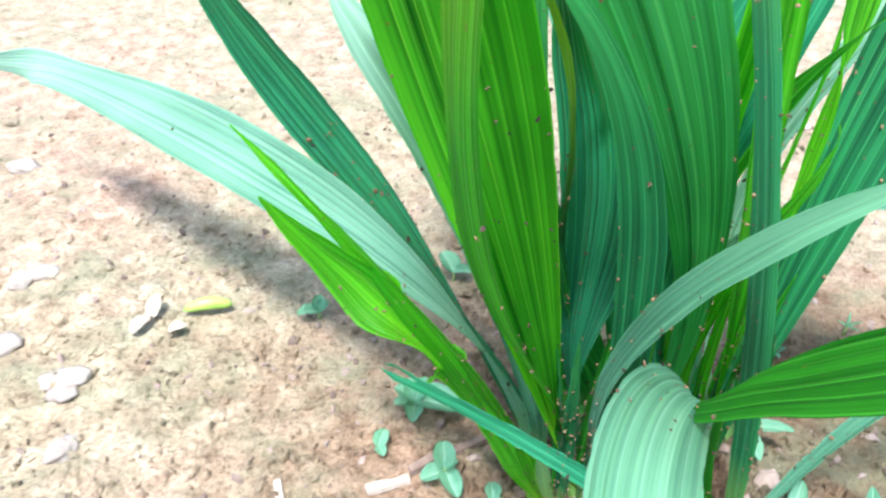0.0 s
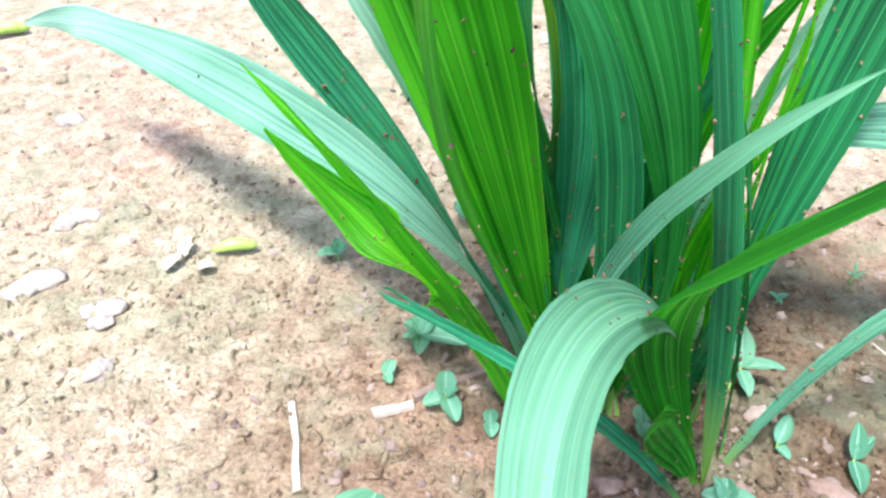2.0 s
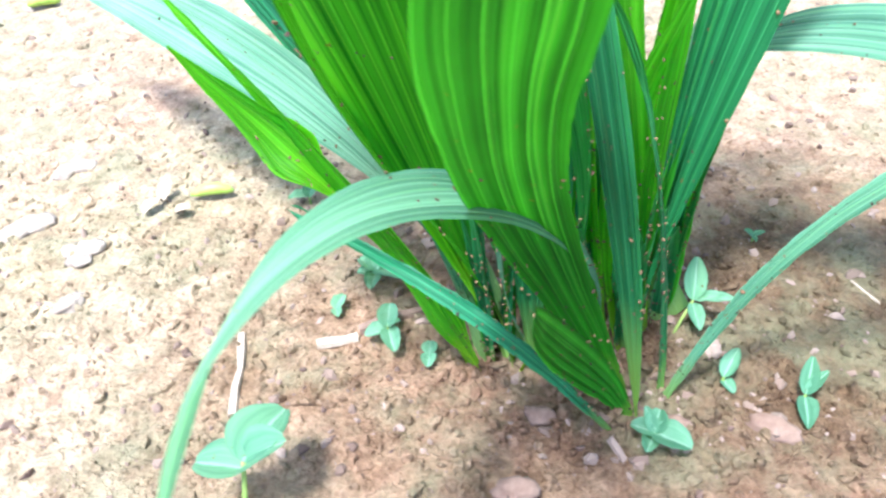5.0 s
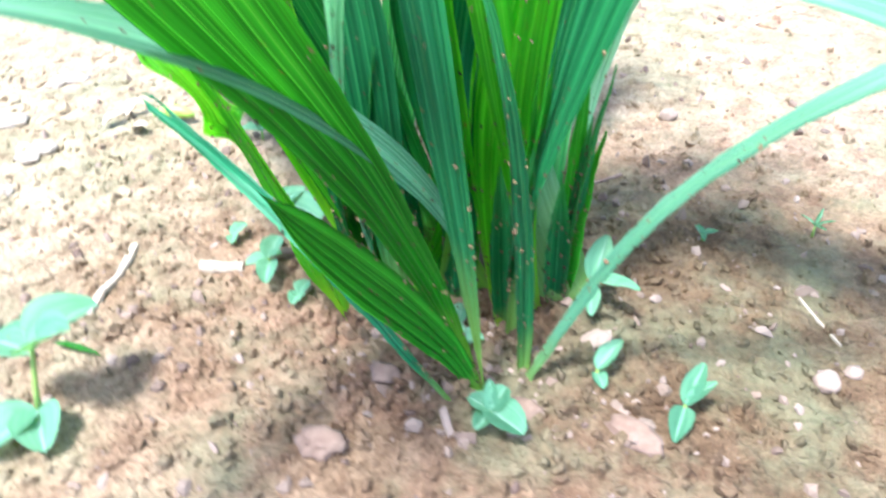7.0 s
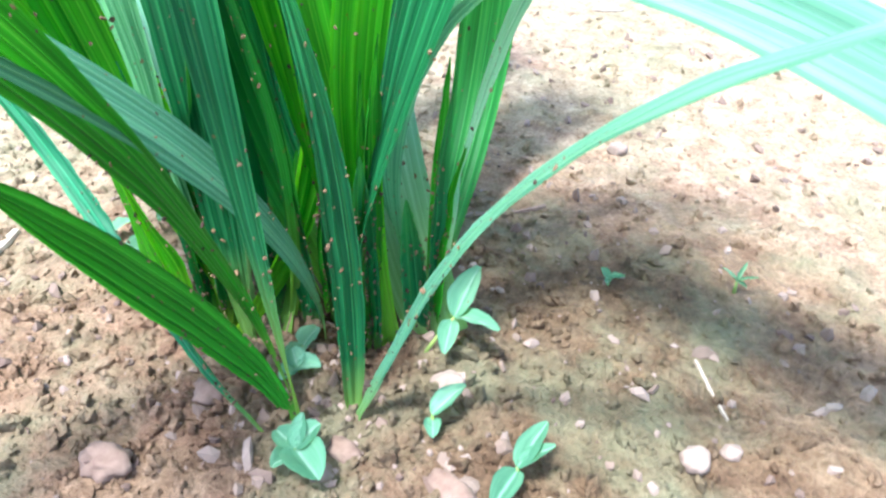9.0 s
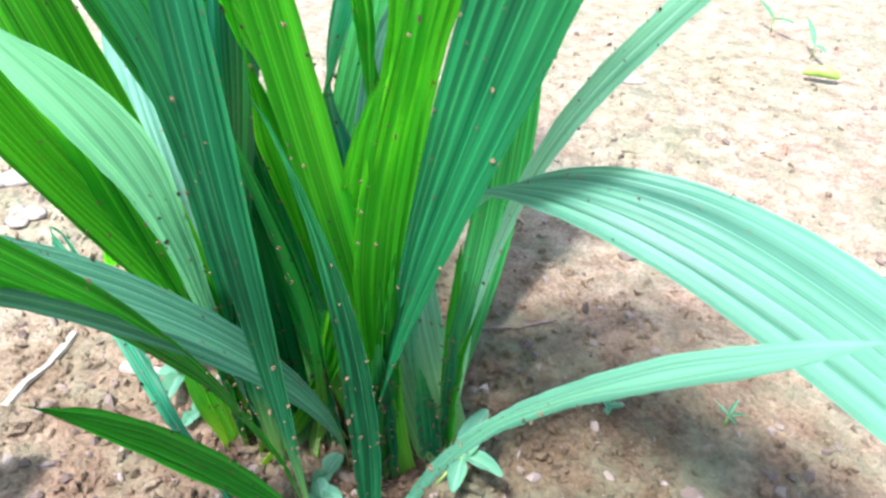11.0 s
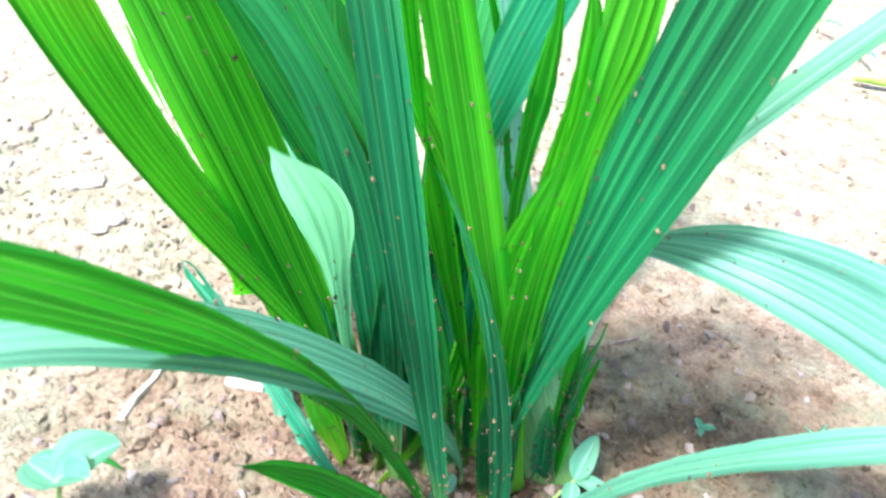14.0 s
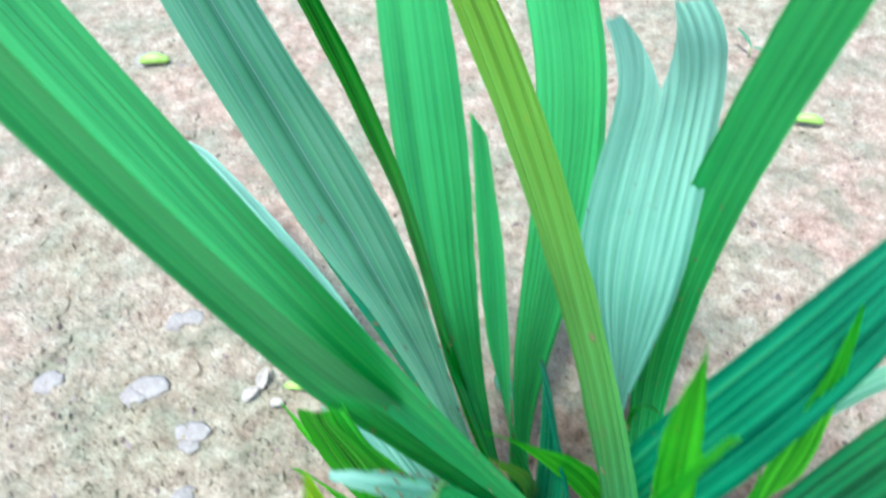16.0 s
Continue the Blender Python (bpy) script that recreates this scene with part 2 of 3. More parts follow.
# Pale sky sheen put into the blade's colour, whiter towards the tip
PALE = leaf_material("sky_sheen_palm_blade", (0.038, 0.160, 0.095), (0.25, 0.43, 0.31), 0.44, (1.8, 1.95, 1.5), 0.44, (0.45, 1.05, (0.38, 0.53, 0.42)), 0.03)
# Bluish sky sheen painted on, with sunlit whitening towards the tip
SKYLIT = leaf_material("bluish_palm_blade", (0.020, 0.105, 0.062), (0.195, 0.40, 0.262), 0.36, (1.8, 1.95, 1.2), 0.46, (0.55, 1.0, (0.23, 0.45, 0.30)), 0.03, 0.4)
# Lighter green towards the tip
DEEP = leaf_material("deep_green_palm_blade", (0.002, 0.034, 0.013), (0.034, 0.195, 0.062), 0.42, (2.6, 2.3, 0.5), 0.24, (0.5, 1.0, (0.055, 0.245, 0.055)), 0.02)
# Lit, more translucent copy of PALE for shaded blades, sky sheen in its colour
THIN = leaf_material("thin_sky_sheen_palm_blade", (0.070, 0.220, 0.125), (0.32, 0.52, 0.34), 0.46, (1.9, 2.0, 1.6), 0.52, None, 0.03)
# Shade on the lower blade and light on the upper put into the colour
SOFT = leaf_material("mid_green_palm_blade", (0.006, 0.060, 0.014), (0.060, 0.275, 0.060), 0.44, (2.3, 2.3, 0.8), 0.40, (0.35, 0.8, (0.10, 0.36, 0.13)), 0.0)
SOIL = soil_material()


# ---- ground ----
def hill(x, y):
    """The soil's height: a low mound round the clump, lumps and crumbs."""
    d = math.hypot(x - 0.13, y - 0.24)
    near = math.exp(-((x - 0.1) ** 2 + (y - 0.3) ** 2) / 0.5)
    z = 0.003 * math.exp(-(d / 0.09) ** 2)
    z += near * 0.004 * noise.noise(Vector((x * 9, y * 9, 0.3)))
    z += 0.006 * math.exp(-(((x + 0.02) / 0.035) ** 2 + ((y - 0.135) / 0.03) ** 2))
    z += near * 0.0030 * noise.noise(Vector((x * 38, y * 38, 1.7)))
    z += near * 0.0030 * abs(noise.noise(Vector((x * 95, y * 95, 4.1)))) + near * 0.0012 * noise.noise(Vector((x * 230, y * 230, 7.7)))
    return z


def mesh_object(name, bm, mat, smooth=True):
    me = bpy.data.meshes.new(name)
    bm.to_mesh(me)
    bm.free()
    if smooth:
        me.polygons.foreach_set("use_smooth", [True] * len(me.polygons))
    me.materials.append(mat)
    return new(name, me)


def graded(centre, fine, inner, outer):
    """Coordinates that lie close together near the centre and far apart outside."""
    out = list(np.arange(centre - inner, centre + inner, fine))
    step, v = fine, out[-1]
    hi, lo = [], []
    while v < centre + outer:
        step *= 1.18
        v += step
        hi.append(v)
    step, v = fine, out[0]
    while v > centre - outer:
        step *= 1.18
        v -= step
        lo.append(v)
    return lo[::-1] + out + hi


xs, ys = graded(0.1, 0.0027, 0.42, 400), graded(0.36, 0.0027, 0.36, 400)
verts = [(x, y, hill(x, y)) for y in ys for x in xs]
nx = len(xs)
faces = [(j * nx + i, j * nx + i + 1, (j + 1) * nx + i + 1, (j + 1) * nx + i) for j in range(len(ys) - 1) for i in range(nx - 1)]
ground_mesh = bpy.data.meshes.new("ground")
ground_mesh.from_pydata(verts, [], faces)
ground_mesh.polygons.foreach_set("use_smooth", [True] * len(faces))
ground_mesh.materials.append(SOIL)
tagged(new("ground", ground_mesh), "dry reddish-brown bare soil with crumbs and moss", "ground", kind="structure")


# ---- palm seedlings ----
def bezier(points, s):
    n = len(points) - 1
    v = Vector((0, 0, 0))
    for k, p in enumerate(points):
        v += math.comb(n, k) * (1 - s) ** (n - k) * s ** k * Vector(p)
    return v


def blade_width(s, foot, widest, tip, power):
    if s < widest:
        return foot + (1 - foot) * math.sin(s / widest * math.pi / 2) ** 1.3
    return tip + (1 - tip) * (1 - ((s - widest) / (1 - widest)) ** power)


def part(name, bm, mat, parent, label="", smooth=True):
    ob = mesh_object(name, bm, mat, smooth)
    ob.parent = parent
    ob.matrix_parent_inverse = parent.matrix_world.inverted()
    if label:
        tagged(ob, label)
    return ob


BLADES = []


def pleated(plant, place, width, pleats, seed, mat, name, label, rows):
    """A pleated skin over place(s, u), which gives a point, the way across, the normal and the width there."""
    cols = pleats * 4
    bm = bmesh.new()
    uvl = bm.loops.layers.uv.new("blade")
    grid = []
    for r in range(rows + 1):
        s = r / rows
        line = []
        for k in range(cols + 1):
            u = k / cols - 0.5
            p, a, nrm, w = place(s, u)
            v = (u + 0.5) * pleats + 0.45 * noise.noise(Vector((u * pleats * 0.55, seed, 2.0)))
            fold = abs(v % 1.0 - 0.5) * 2 - 0.5
            depth = min(0.0017, w / pleats * 0.26) * fold * min(1, s * 5) * (0.7 + 1.1 * noise.noise(Vector((u * pleats * 0.4, s * 2, seed))))
            edge = 0.0005 * noise.noise(Vector((s * 40, seed, u))) if abs(u) > 0.49 else 0
            wob = 0.0009 * noise.noise(Vector((u * 3 + seed, s * 9, seed)))
            line.append((bm.verts.new(p + a * edge + nrm * (depth + wob)), (v + round(seed), s * 0.97)))
        grid.append(line)
    for r in range(rows):
        for k in range(cols):
            q = (grid[r][k], grid[r][k + 1], grid[r + 1][k + 1], grid[r + 1][k])
            f = bm.faces.new([v for v, _ in q])
            for loop, (_, uv) in zip(f.loops, q):
                loop[uvl].uv = uv
    BLADES.append(place)
    return part(name, bm, mat, plant, label, False)


def leaf(plant, path, sides, width, foot, widest, tip, power, mat=None, ragged=0.0, cup=0.14, name="leaf", label="", reach=1.0, split=None, rows=100):
    """A blade along a curve; sides are the directions across it from foot to tip."""
    pleats = max(2, round(width / 0.0048))
    seed = path[0][0] * 90 + path[-1][0] * 70

    def place(s0, u):
        s = s0 * (1 - ragged * (0.5 + noise.noise(Vector((u * pleats * 1.3, seed, 0)))) * s0 ** 4) if ragged else s0
        if split:
            s *= 1 - split[1] * max(0, 1 - abs(u - split[0]) / split[2]) * s0 ** 3
        s *= reach
        t = (bezier(path, s + 0.01) - bezier(path, max(0, s - 0.01))).normalized()
        a = bezier(sides, min(s, 1))
        a = (a - t * a.dot(t)).normalized()
        nrm = a.cross(t).normalized()
        w = width * blade_width(s / reach, foot, widest / reach, tip, power)
        return bezier(path, s) + a * (u * w) - nrm * ((0.25 - u * u) * w * cup), a, nrm, w

    return pleated(plant, place, width, pleats, seed, mat, name, label, rows)


def blade(plant, one, other, mat, blunt=False, ragged=0.0, limit=1.0, reach=1.0, taper=0.82, pitch=0.0052, cup=0.10, label="", rows=110):
    """A blade between the curves of its two margins, drawn together at the tip unless blunt."""
    width = min(limit, max((bezier(one, k / 10) - bezier(other, k / 10)).length for k in range(3, 10)))
    pleats = max(2, round(width / pitch))
    seed = one[0][0] * 90 + other[-1][0] * 70

    def place(s0, u):
        s = s0 * (1 - ragged * (0.5 + noise.noise(Vector((u * pleats * 1.3, seed, 0)))) * s0 ** 4) if ragged else s0
        near_tip = max(0, (s - taper) / (1 - taper))
        s *= reach
        p, q = bezier(one, s), bezier(other, s)
        c, h = (p + q) / 2, q - p
        if h.length > limit:
            h *= limit / h.length
            c = p + h / 2
        if h.length < 0.0022:
            h = h.normalized() * 0.0022 if s < 0.5 else h
        if not blunt:
            h *= max(0.03, 1 - near_tip ** 2)
        lo, hi = max(0, s - 0.01), s + 0.01
        t = (bezier(one, hi) + bezier(other, hi) - bezier(one, lo) - bezier(other, lo)).normalized()
        a = h.normalized()
        nrm = a.cross(t).normalized()
        return c + h * u - nrm * ((0.25 - u * u) * h.length * cup), a, nrm, h.length

    return pleated(plant, place, width, pleats, seed, mat, "leaf", label, rows)


def seedling(x, y, label):
    e = new("palm_seedling")
    e.location = (x, y, 0)
    bpy.context.view_layer.update()
    return tagged(e, label, "palm seedling", "palm seedlings in the clump")


seedling_west = seedling(0.085, 0.24, "young palm with wide pleated green leaves in bare soil")
seedling_inner = seedling(0.115, 0.252, "young palm in the clump with long ribbed upright leaves")
seedling_front = seedling(0.148, 0.212, "young palm with narrow arching leaves at the clump's edge")
seedling_east = seedling(0.163, 0.222, "small palm with two narrow leaves, one bowed low")
seedling_middle = seedling(0.148, 0.255, "tall young palm with broad ribbed upright leaves")
seedling_back = seedling(0.162, 0.278, "young palm with one broad leaf arching to the ground")
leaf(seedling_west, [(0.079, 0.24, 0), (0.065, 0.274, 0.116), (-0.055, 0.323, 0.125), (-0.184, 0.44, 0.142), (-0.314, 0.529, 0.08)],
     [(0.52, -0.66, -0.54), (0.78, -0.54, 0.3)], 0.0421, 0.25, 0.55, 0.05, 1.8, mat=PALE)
leaf(seedling_west, [(0.081, 0.236, 0), (0.048, 0.241, 0.067), (0.028, 0.239, 0.113), (-0.051, 0.277, 0.177)],
     [(0.41, 0.02, -0.91), (0.73, -0.35, -0.59)], 0.0207, 0.5, 0.5, 0.02, 1.3, mat=FRESH)
leaf(seedling_west, [(0.076, 0.236, 0), (0.049, 0.243, 0.089), (-0.023, 0.262, 0.128), (-0.037, 0.253, 0.162)],
     [(0.47, -0.2, -0.86), (0.83, -0.03, -0.56)], 0.0238, 0.35, 0.6, 0.05, 1.5, mat=FRESH)
leaf(seedling_west, [(0.083, 0.256, 0), (0.042, 0.322, 0.067), (-0.047, 0.38, 0.118), (-0.082, 0.378, 0.189)],
     [(-0.75, 0.22, 0.62), (0.94, -0.33, -0.07)], 0.0319, 0.3, 0.7, 0.7, 2, mat=TEAL)
blade(seedling_west, [(0.0787, 0.2581, -0.0001), (0.0529, 0.2364, 0.118), (0.0225, 0.2304, 0.202), (-0.0157, 0.246, 0.2529), (-0.0638, 0.2844, 0.2714)],
      [(0.0791, 0.2581, 0.0001), (0.0765, 0.2517, 0.1322), (0.0638, 0.259, 0.2275), (0.0371, 0.2841, 0.2856), (-0.0019, 0.3295, 0.3078)], PALE, limit=0.014, reach=0.72)
blade(seedling_west, [(0.0951, 0.2448, 0.0009), (0.0415, 0.2225, 0.1476), (0.0009, 0.2312, 0.2371), (-0.0149, 0.2416, 0.2813), (0.007, 0.2304, 0.2897)],
      [(0.0875, 0.2524, 0.0002), (0.0692, 0.2555, 0.1552), (0.0599, 0.2352, 0.2457), (0.04, 0.2157, 0.2851), (0.0161, 0.2359, 0.2933)], FRESH, pitch=0.0075, blunt=True, ragged=0.03, label='broad leaf with a brown bitten tip')
blade(seedling_west, [(0.0949, 0.2362, 0.0008), (0.0868, 0.25, 0.0808), (0.0403, 0.2097, 0.1319), (0.0135, 0.1735, 0.2173), (0.0543, 0.1706, 0.3831)],
      [(0.0952, 0.2368, 0.0012), (0.0845, 0.2723, 0.0724), (0.0352, 0.2421, 0.1033), (0.0142, 0.2163, 0.1735), (0.0331, 0.1944, 0.3576)], TIPPED, taper=0.985, label='leaf turning yellow at the tip')
blade(seedling_west, [(0.1044, 0.2374, 0.0003), (0.0888, 0.2342, 0.0993), (0.0922, 0.2456, 0.1667), (0.0848, 0.2441, 0.2126), (0.0467, 0.218, 0.2571)],
      [(0.1069, 0.2399, 0.0002), (0.1116, 0.2425, 0.0944), (0.1157, 0.2476, 0.1601), (0.1009, 0.2445, 0.2077), (0.0478, 0.2337, 0.259)], DEEP, blunt=True, label='leaf torn off straight at the end')
blade(seedling_west, [(0.1084, 0.2404, 0.0002), (0.0753, 0.2365, 0.0683), (0.0944, 0.2262, 0.1295), (0.1223, 0.2053, 0.187), (0.1314, 0.1507, 0.241)],
      [(0.1102, 0.2391, 0), (0.0776, 0.2393, 0.0634), (0.0822, 0.2431, 0.1183), (0.1135, 0.2276, 0.1718), (0.1453, 0.1812, 0.2325)], SKYLIT, reach=0.98, taper=0.72, pitch=0.006)
blade(seedling_inner, [(0.1142, 0.2541, 0.0008), (0.1433, 0.2679, 0.1007), (0.1124, 0.2456, 0.1883), (0.0381, 0.2242, 0.2839), (-0.0564, 0.2488, 0.4076)],
      [(0.1117, 0.2537, 0.0006), (0.1428, 0.249, 0.1151), (0.132, 0.2232, 0.215), (0.0782, 0.2112, 0.3145), (-0.0164, 0.2357, 0.4301)], SOFT, reach=1.18, pitch=0.007)
leaf(seedling_inner, [(0.115, 0.246, 0), (0.08, 0.33, 0.08), (0.018, 0.262, 0.168), (0.015, 0.193, 0.456)],
     [(0.43, 0.36, 0.83), (0.54, -0.32, 0.78)], 0.0335, 0.3, 0.6, 0.5, 2, mat=SOFT, reach=1.2)
leaf(seedling_inner, [(0.099, 0.251, 0), (-0.011, 0.344, 0.193), (0.012, 0.287, 0.276), (0.008, 0.243, 0.431)],
     [(0.35, -0.1, 0.93), (0.22, -0.29, 0.93)], 0.0308, 0.3, 0.6, 0.6, 2, mat=THIN, reach=1.15)
leaf(seedling_inner, [(0.116, 0.264, 0), (-0.008, 0.341, 0.139), (0.033, 0.309, 0.268), (0.014, 0.267, 0.416)],
     [(0.18, -0.04, 0.98), (-0.06, -0.29, 0.95)], 0.0124, 0.4, 0.5, 0.3, 2, mat=GREEN, reach=1.1)
leaf(seedling_inner, [(0.123, 0.264, 0), (0.038, 0.281, 0.125), (0.011, 0.354, 0.24), (-0.011, 0.377, 0.393)],
     [(0.13, 0.07, -0.99), (0.44, -0.16, -0.88)], 0.0336, 0.25, 0.6, 0.6, 2, mat=SOFT)
blade(seedling_inner, [(0.1119, 0.2583, -0.0003), (0.0718, 0.2671, 0.057), (0.0743, 0.2714, 0.107), (0.0832, 0.2891, 0.1606), (0.0578, 0.3453, 0.2247)],
      [(0.1044, 0.2606, 0.0016), (0.0651, 0.2573, 0.081), (0.0986, 0.2414, 0.13), (0.1235, 0.2402, 0.165), (0.076, 0.2733, 0.2185)], TEAL, pitch=0.006)
leaf(seedling_inner, [(0.094, 0.24, 0), (0.062, 0.274, 0.062), (0.076, 0.288, 0.126), (0.088, 0.278, 0.19), (0.048, 0.247, 0.25)],
     [(0.22, 0.35, 0.91), (0.18, 0.36, 0.92)], 0.0086, 0.6, 0.5, 0.2, 1.6, mat=AGEING, label='narrow curled leaf with brown edges')
leaf(seedling_inner, [(0.098, 0.234, 0), (0.15, 0.292, 0.084), (0.111, 0.298, 0.164), (0.057, 0.257, 0.254)],
     [(-0.01, 0.34, -0.94), (0.62, 0.29, -0.73)], 0.0159, 0.5, 0.5, 0.2, 1.6, mat=FRESH)
leaf(seedling_front, [(0.142, 0.205, -0.001), (0.111, 0.189, 0.068), (0.08, 0.215, 0.069), (0.002, 0.232, 0.102)],
     [(0.97, 0.03, -0.24), (0.9, -0.21, -0.37)], 0.0076, 0.45, 0.35, 0.8, 1, mat=TEAL, ragged=0.08, label='narrow leaf with a torn whitish end')
blade(seedling_front, [(0.1434, 0.2178, 0.0043), (0.106, 0.2345, 0.0624), (0.0885, 0.2071, 0.1115), (0.089, 0.1497, 0.168), (0.0993, 0.0884, 0.2543)],
      [(0.1513, 0.2127, 0.0029), (0.1319, 0.2222, 0.0735), (0.1155, 0.2038, 0.1304), (0.1121, 0.1687, 0.1817), (0.1317, 0.126, 0.2377)], GREEN, reach=1.1, pitch=0.0075)
blade(seedling_front, [(0.1516, 0.213, 0.0003), (0.1298, 0.2129, 0.134), (0.1117, 0.2204, 0.2422), (0.0939, 0.2493, 0.3298), (0.0364, 0.2914, 0.4036)],
      [(0.1516, 0.2103, 0.0014), (0.1521, 0.2119, 0.1159), (0.1272, 0.2327, 0.2214), (0.0984, 0.2612, 0.3233), (0.0507, 0.2843, 0.4112)], AGEING, reach=1.14, label='narrow leaf, yellowing towards the tip')
blade(seedling_front, [(0.1477, 0.2095, -0), (0.1412, 0.2194, 0.009), (0.1182, 0.2057, 0.0286), (0.1024, 0.1858, 0.069), (0.1122, 0.157, 0.1269)],
      [(0.1505, 0.2124, 0.0004), (0.1468, 0.2161, 0.0323), (0.1272, 0.2052, 0.0666), (0.1088, 0.1868, 0.0996), (0.1122, 0.157, 0.1269)], GREEN, label='short folded leaf with deep pleats')
blade(seedling_east, [(0.1614, 0.2239, -0.0038), (0.1573, 0.2271, 0.0553), (0.1561, 0.2345, 0.108), (0.1478, 0.2411, 0.1538), (0.124, 0.2409, 0.1901)],
      [(0.1645, 0.2268, -0.0006), (0.1629, 0.2451, 0.0506), (0.1569, 0.2485, 0.0983), (0.148, 0.2446, 0.1412), (0.137, 0.2362, 0.1807)], DEEP)
blade(seedling_east, [(0.1606, 0.2242, -0.0034), (0.1841, 0.2391, 0.0597), (0.2028, 0.2352, 0.1062), (0.2364, 0.2366, 0.1355), (0.2962, 0.2615, 0.1569)],
      [(0.1632, 0.2231, -0.0038), (0.1917, 0.236, 0.0625), (0.208, 0.2288, 0.1096), (0.2395, 0.2239, 0.1362), (0.2977, 0.2454, 0.1574)], SKYLIT)
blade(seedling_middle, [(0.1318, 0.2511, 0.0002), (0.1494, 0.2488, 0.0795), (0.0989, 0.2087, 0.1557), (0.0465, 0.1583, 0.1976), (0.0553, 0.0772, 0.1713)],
      [(0.1299, 0.2544, -0.0003), (0.1448, 0.2414, 0.0713), (0.1165, 0.1813, 0.147), (0.0687, 0.1329, 0.1961), (0.0673, 0.0626, 0.1968)], SKYLIT, reach=1.06, taper=0.9, label='bowed bluish-green leaf')
blade(seedling_middle, [(0.1554, 0.2613, 0.0013), (0.1433, 0.2473, 0.1136), (0.1184, 0.2459, 0.2137), (0.1056, 0.2523, 0.3022), (0.1082, 0.2366, 0.374)],
      [(0.1545, 0.2622, 0.0002), (0.1557, 0.2633, 0.1051), (0.1377, 0.2566, 0.2044), (0.1245, 0.2516, 0.2971), (0.1083, 0.2366, 0.374)], FRESH)
leaf(seedling_middle, [(0.156, 0.263, 0), (0.138, 0.248, 0.164), (0.179, 0.281, 0.171), (0.164, 0.308, 0.308)],
     [(0.37, 0.47, 0.8), (0, 0.23, 0.97)], 0.0226, 0.35, 0.5, 0.05, 1.8, mat=FRESH)
blade(seedling_middle, [(0.1542, 0.243, 0.0002), (0.1507, 0.2558, 0.085), (0.1587, 0.2769, 0.1598), (0.1734, 0.2967, 0.2289), (0.1982, 0.3013, 0.2945)],
      [(0.1497, 0.2429, 0.0007), (0.1476, 0.2439, 0.0625), (0.1742, 0.2575, 0.1182), (0.2041, 0.28, 0.1811), (0.2213, 0.3037, 0.2602)], DEEP, reach=1.3, pitch=0.0072)
leaf(seedling_middle, [(0.157, 0.271, 0), (0.066, 0.278, 0.094), (0.128, 0.266, 0.198), (0.181, 0.33, 0.318)],
     [(-0.03, 0.23, -0.97), (-0.32, -0.53, -0.79)], 0.0383, 0.25, 0.65, 0.7, 2, mat=TEAL)
leaf(seedling_middle, [(0.135, 0.27, 0), (0.052, 0.27, 0.126), (0.054, 0.301, 0.245), (0.038, 0.311, 0.349)],
     [(0.14, -0.34, -0.93), (0.34, -0.34, -0.88)], 0.0254, 0.3, 0.6, 0.6, 2, mat=SOFT)
leaf(seedling_middle, [(0.127, 0.265, -0.001), (-0.009, 0.347, 0.028), (0.105, 0.47, 0.164), (0.013, 0.486, 0.334)],
     [(0.14, 0.04, -0.99), (0.45, -0.16, -0.88)], 0.0480, 0.3, 0.6, 0.6, 2, mat=SOFT)
leaf(seedling_middle, [(0.146, 0.25, 0), (0.116, 0.284, 0.103), (0.162, 0.242, 0.176), (0.161, 0.264, 0.19)],
     [(0.35, 0.31, -0.88), (0.35, 0.21, -0.91)], 0.0128, 0.5, 0.4, 0.03, 1.4, mat=FRESH)
blade(seedling_middle, [(0.1474, 0.2572, 0.0004), (0.1292, 0.2623, 0.093), (0.1458, 0.2684, 0.1608), (0.1629, 0.2724, 0.2075), (0.1538, 0.2797, 0.2382)],
      [(0.15, 0.2587, -0.0001), (0.1439, 0.2766, 0.0953), (0.1571, 0.2838, 0.1678), (0.1697, 0.2844, 0.217), (0.1539, 0.2801, 0.238)], FRESH)
leaf(seedling_middle, [(0.138, 0.262, 0), (0.123, 0.268, 0.11), (0.107, 0.244, 0.221), (0.123, 0.237, 0.336)],
     [(0.05, 0.07, -1), (0.08, 0.12, -0.99)], 0.0103, 0.5, 0.5, 0.3, 1.6, mat=FRESH)
leaf(seedling_middle, [(0.15, 0.262, 0), (0.112, 0.334, 0.074), (0.106, 0.341, 0.176), (0.114, 0.278, 0.262)],
     [(0.88, 0.48, -0.03), (0.88, 0.48, -0.03)], 0.0035, 0.8, 0.4, 0.4, 1.6, mat=GREEN, label='thin unopened spear leaf')
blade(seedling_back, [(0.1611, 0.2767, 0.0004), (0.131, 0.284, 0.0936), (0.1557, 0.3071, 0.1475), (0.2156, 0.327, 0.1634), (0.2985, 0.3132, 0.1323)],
      [(0.1617, 0.2785, -0), (0.1137, 0.2908, 0.0955), (0.1275, 0.2968, 0.15), (0.1974, 0.2897, 0.1607), (0.3078, 0.2607, 0.1203)], SKYLIT, pitch=0.0075, taper=0.9, reach=1.25, label='broad leaf bowed to the ground')
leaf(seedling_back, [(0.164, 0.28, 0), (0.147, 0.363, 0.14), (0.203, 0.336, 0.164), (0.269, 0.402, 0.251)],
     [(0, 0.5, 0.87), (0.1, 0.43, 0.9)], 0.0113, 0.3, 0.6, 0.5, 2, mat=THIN)
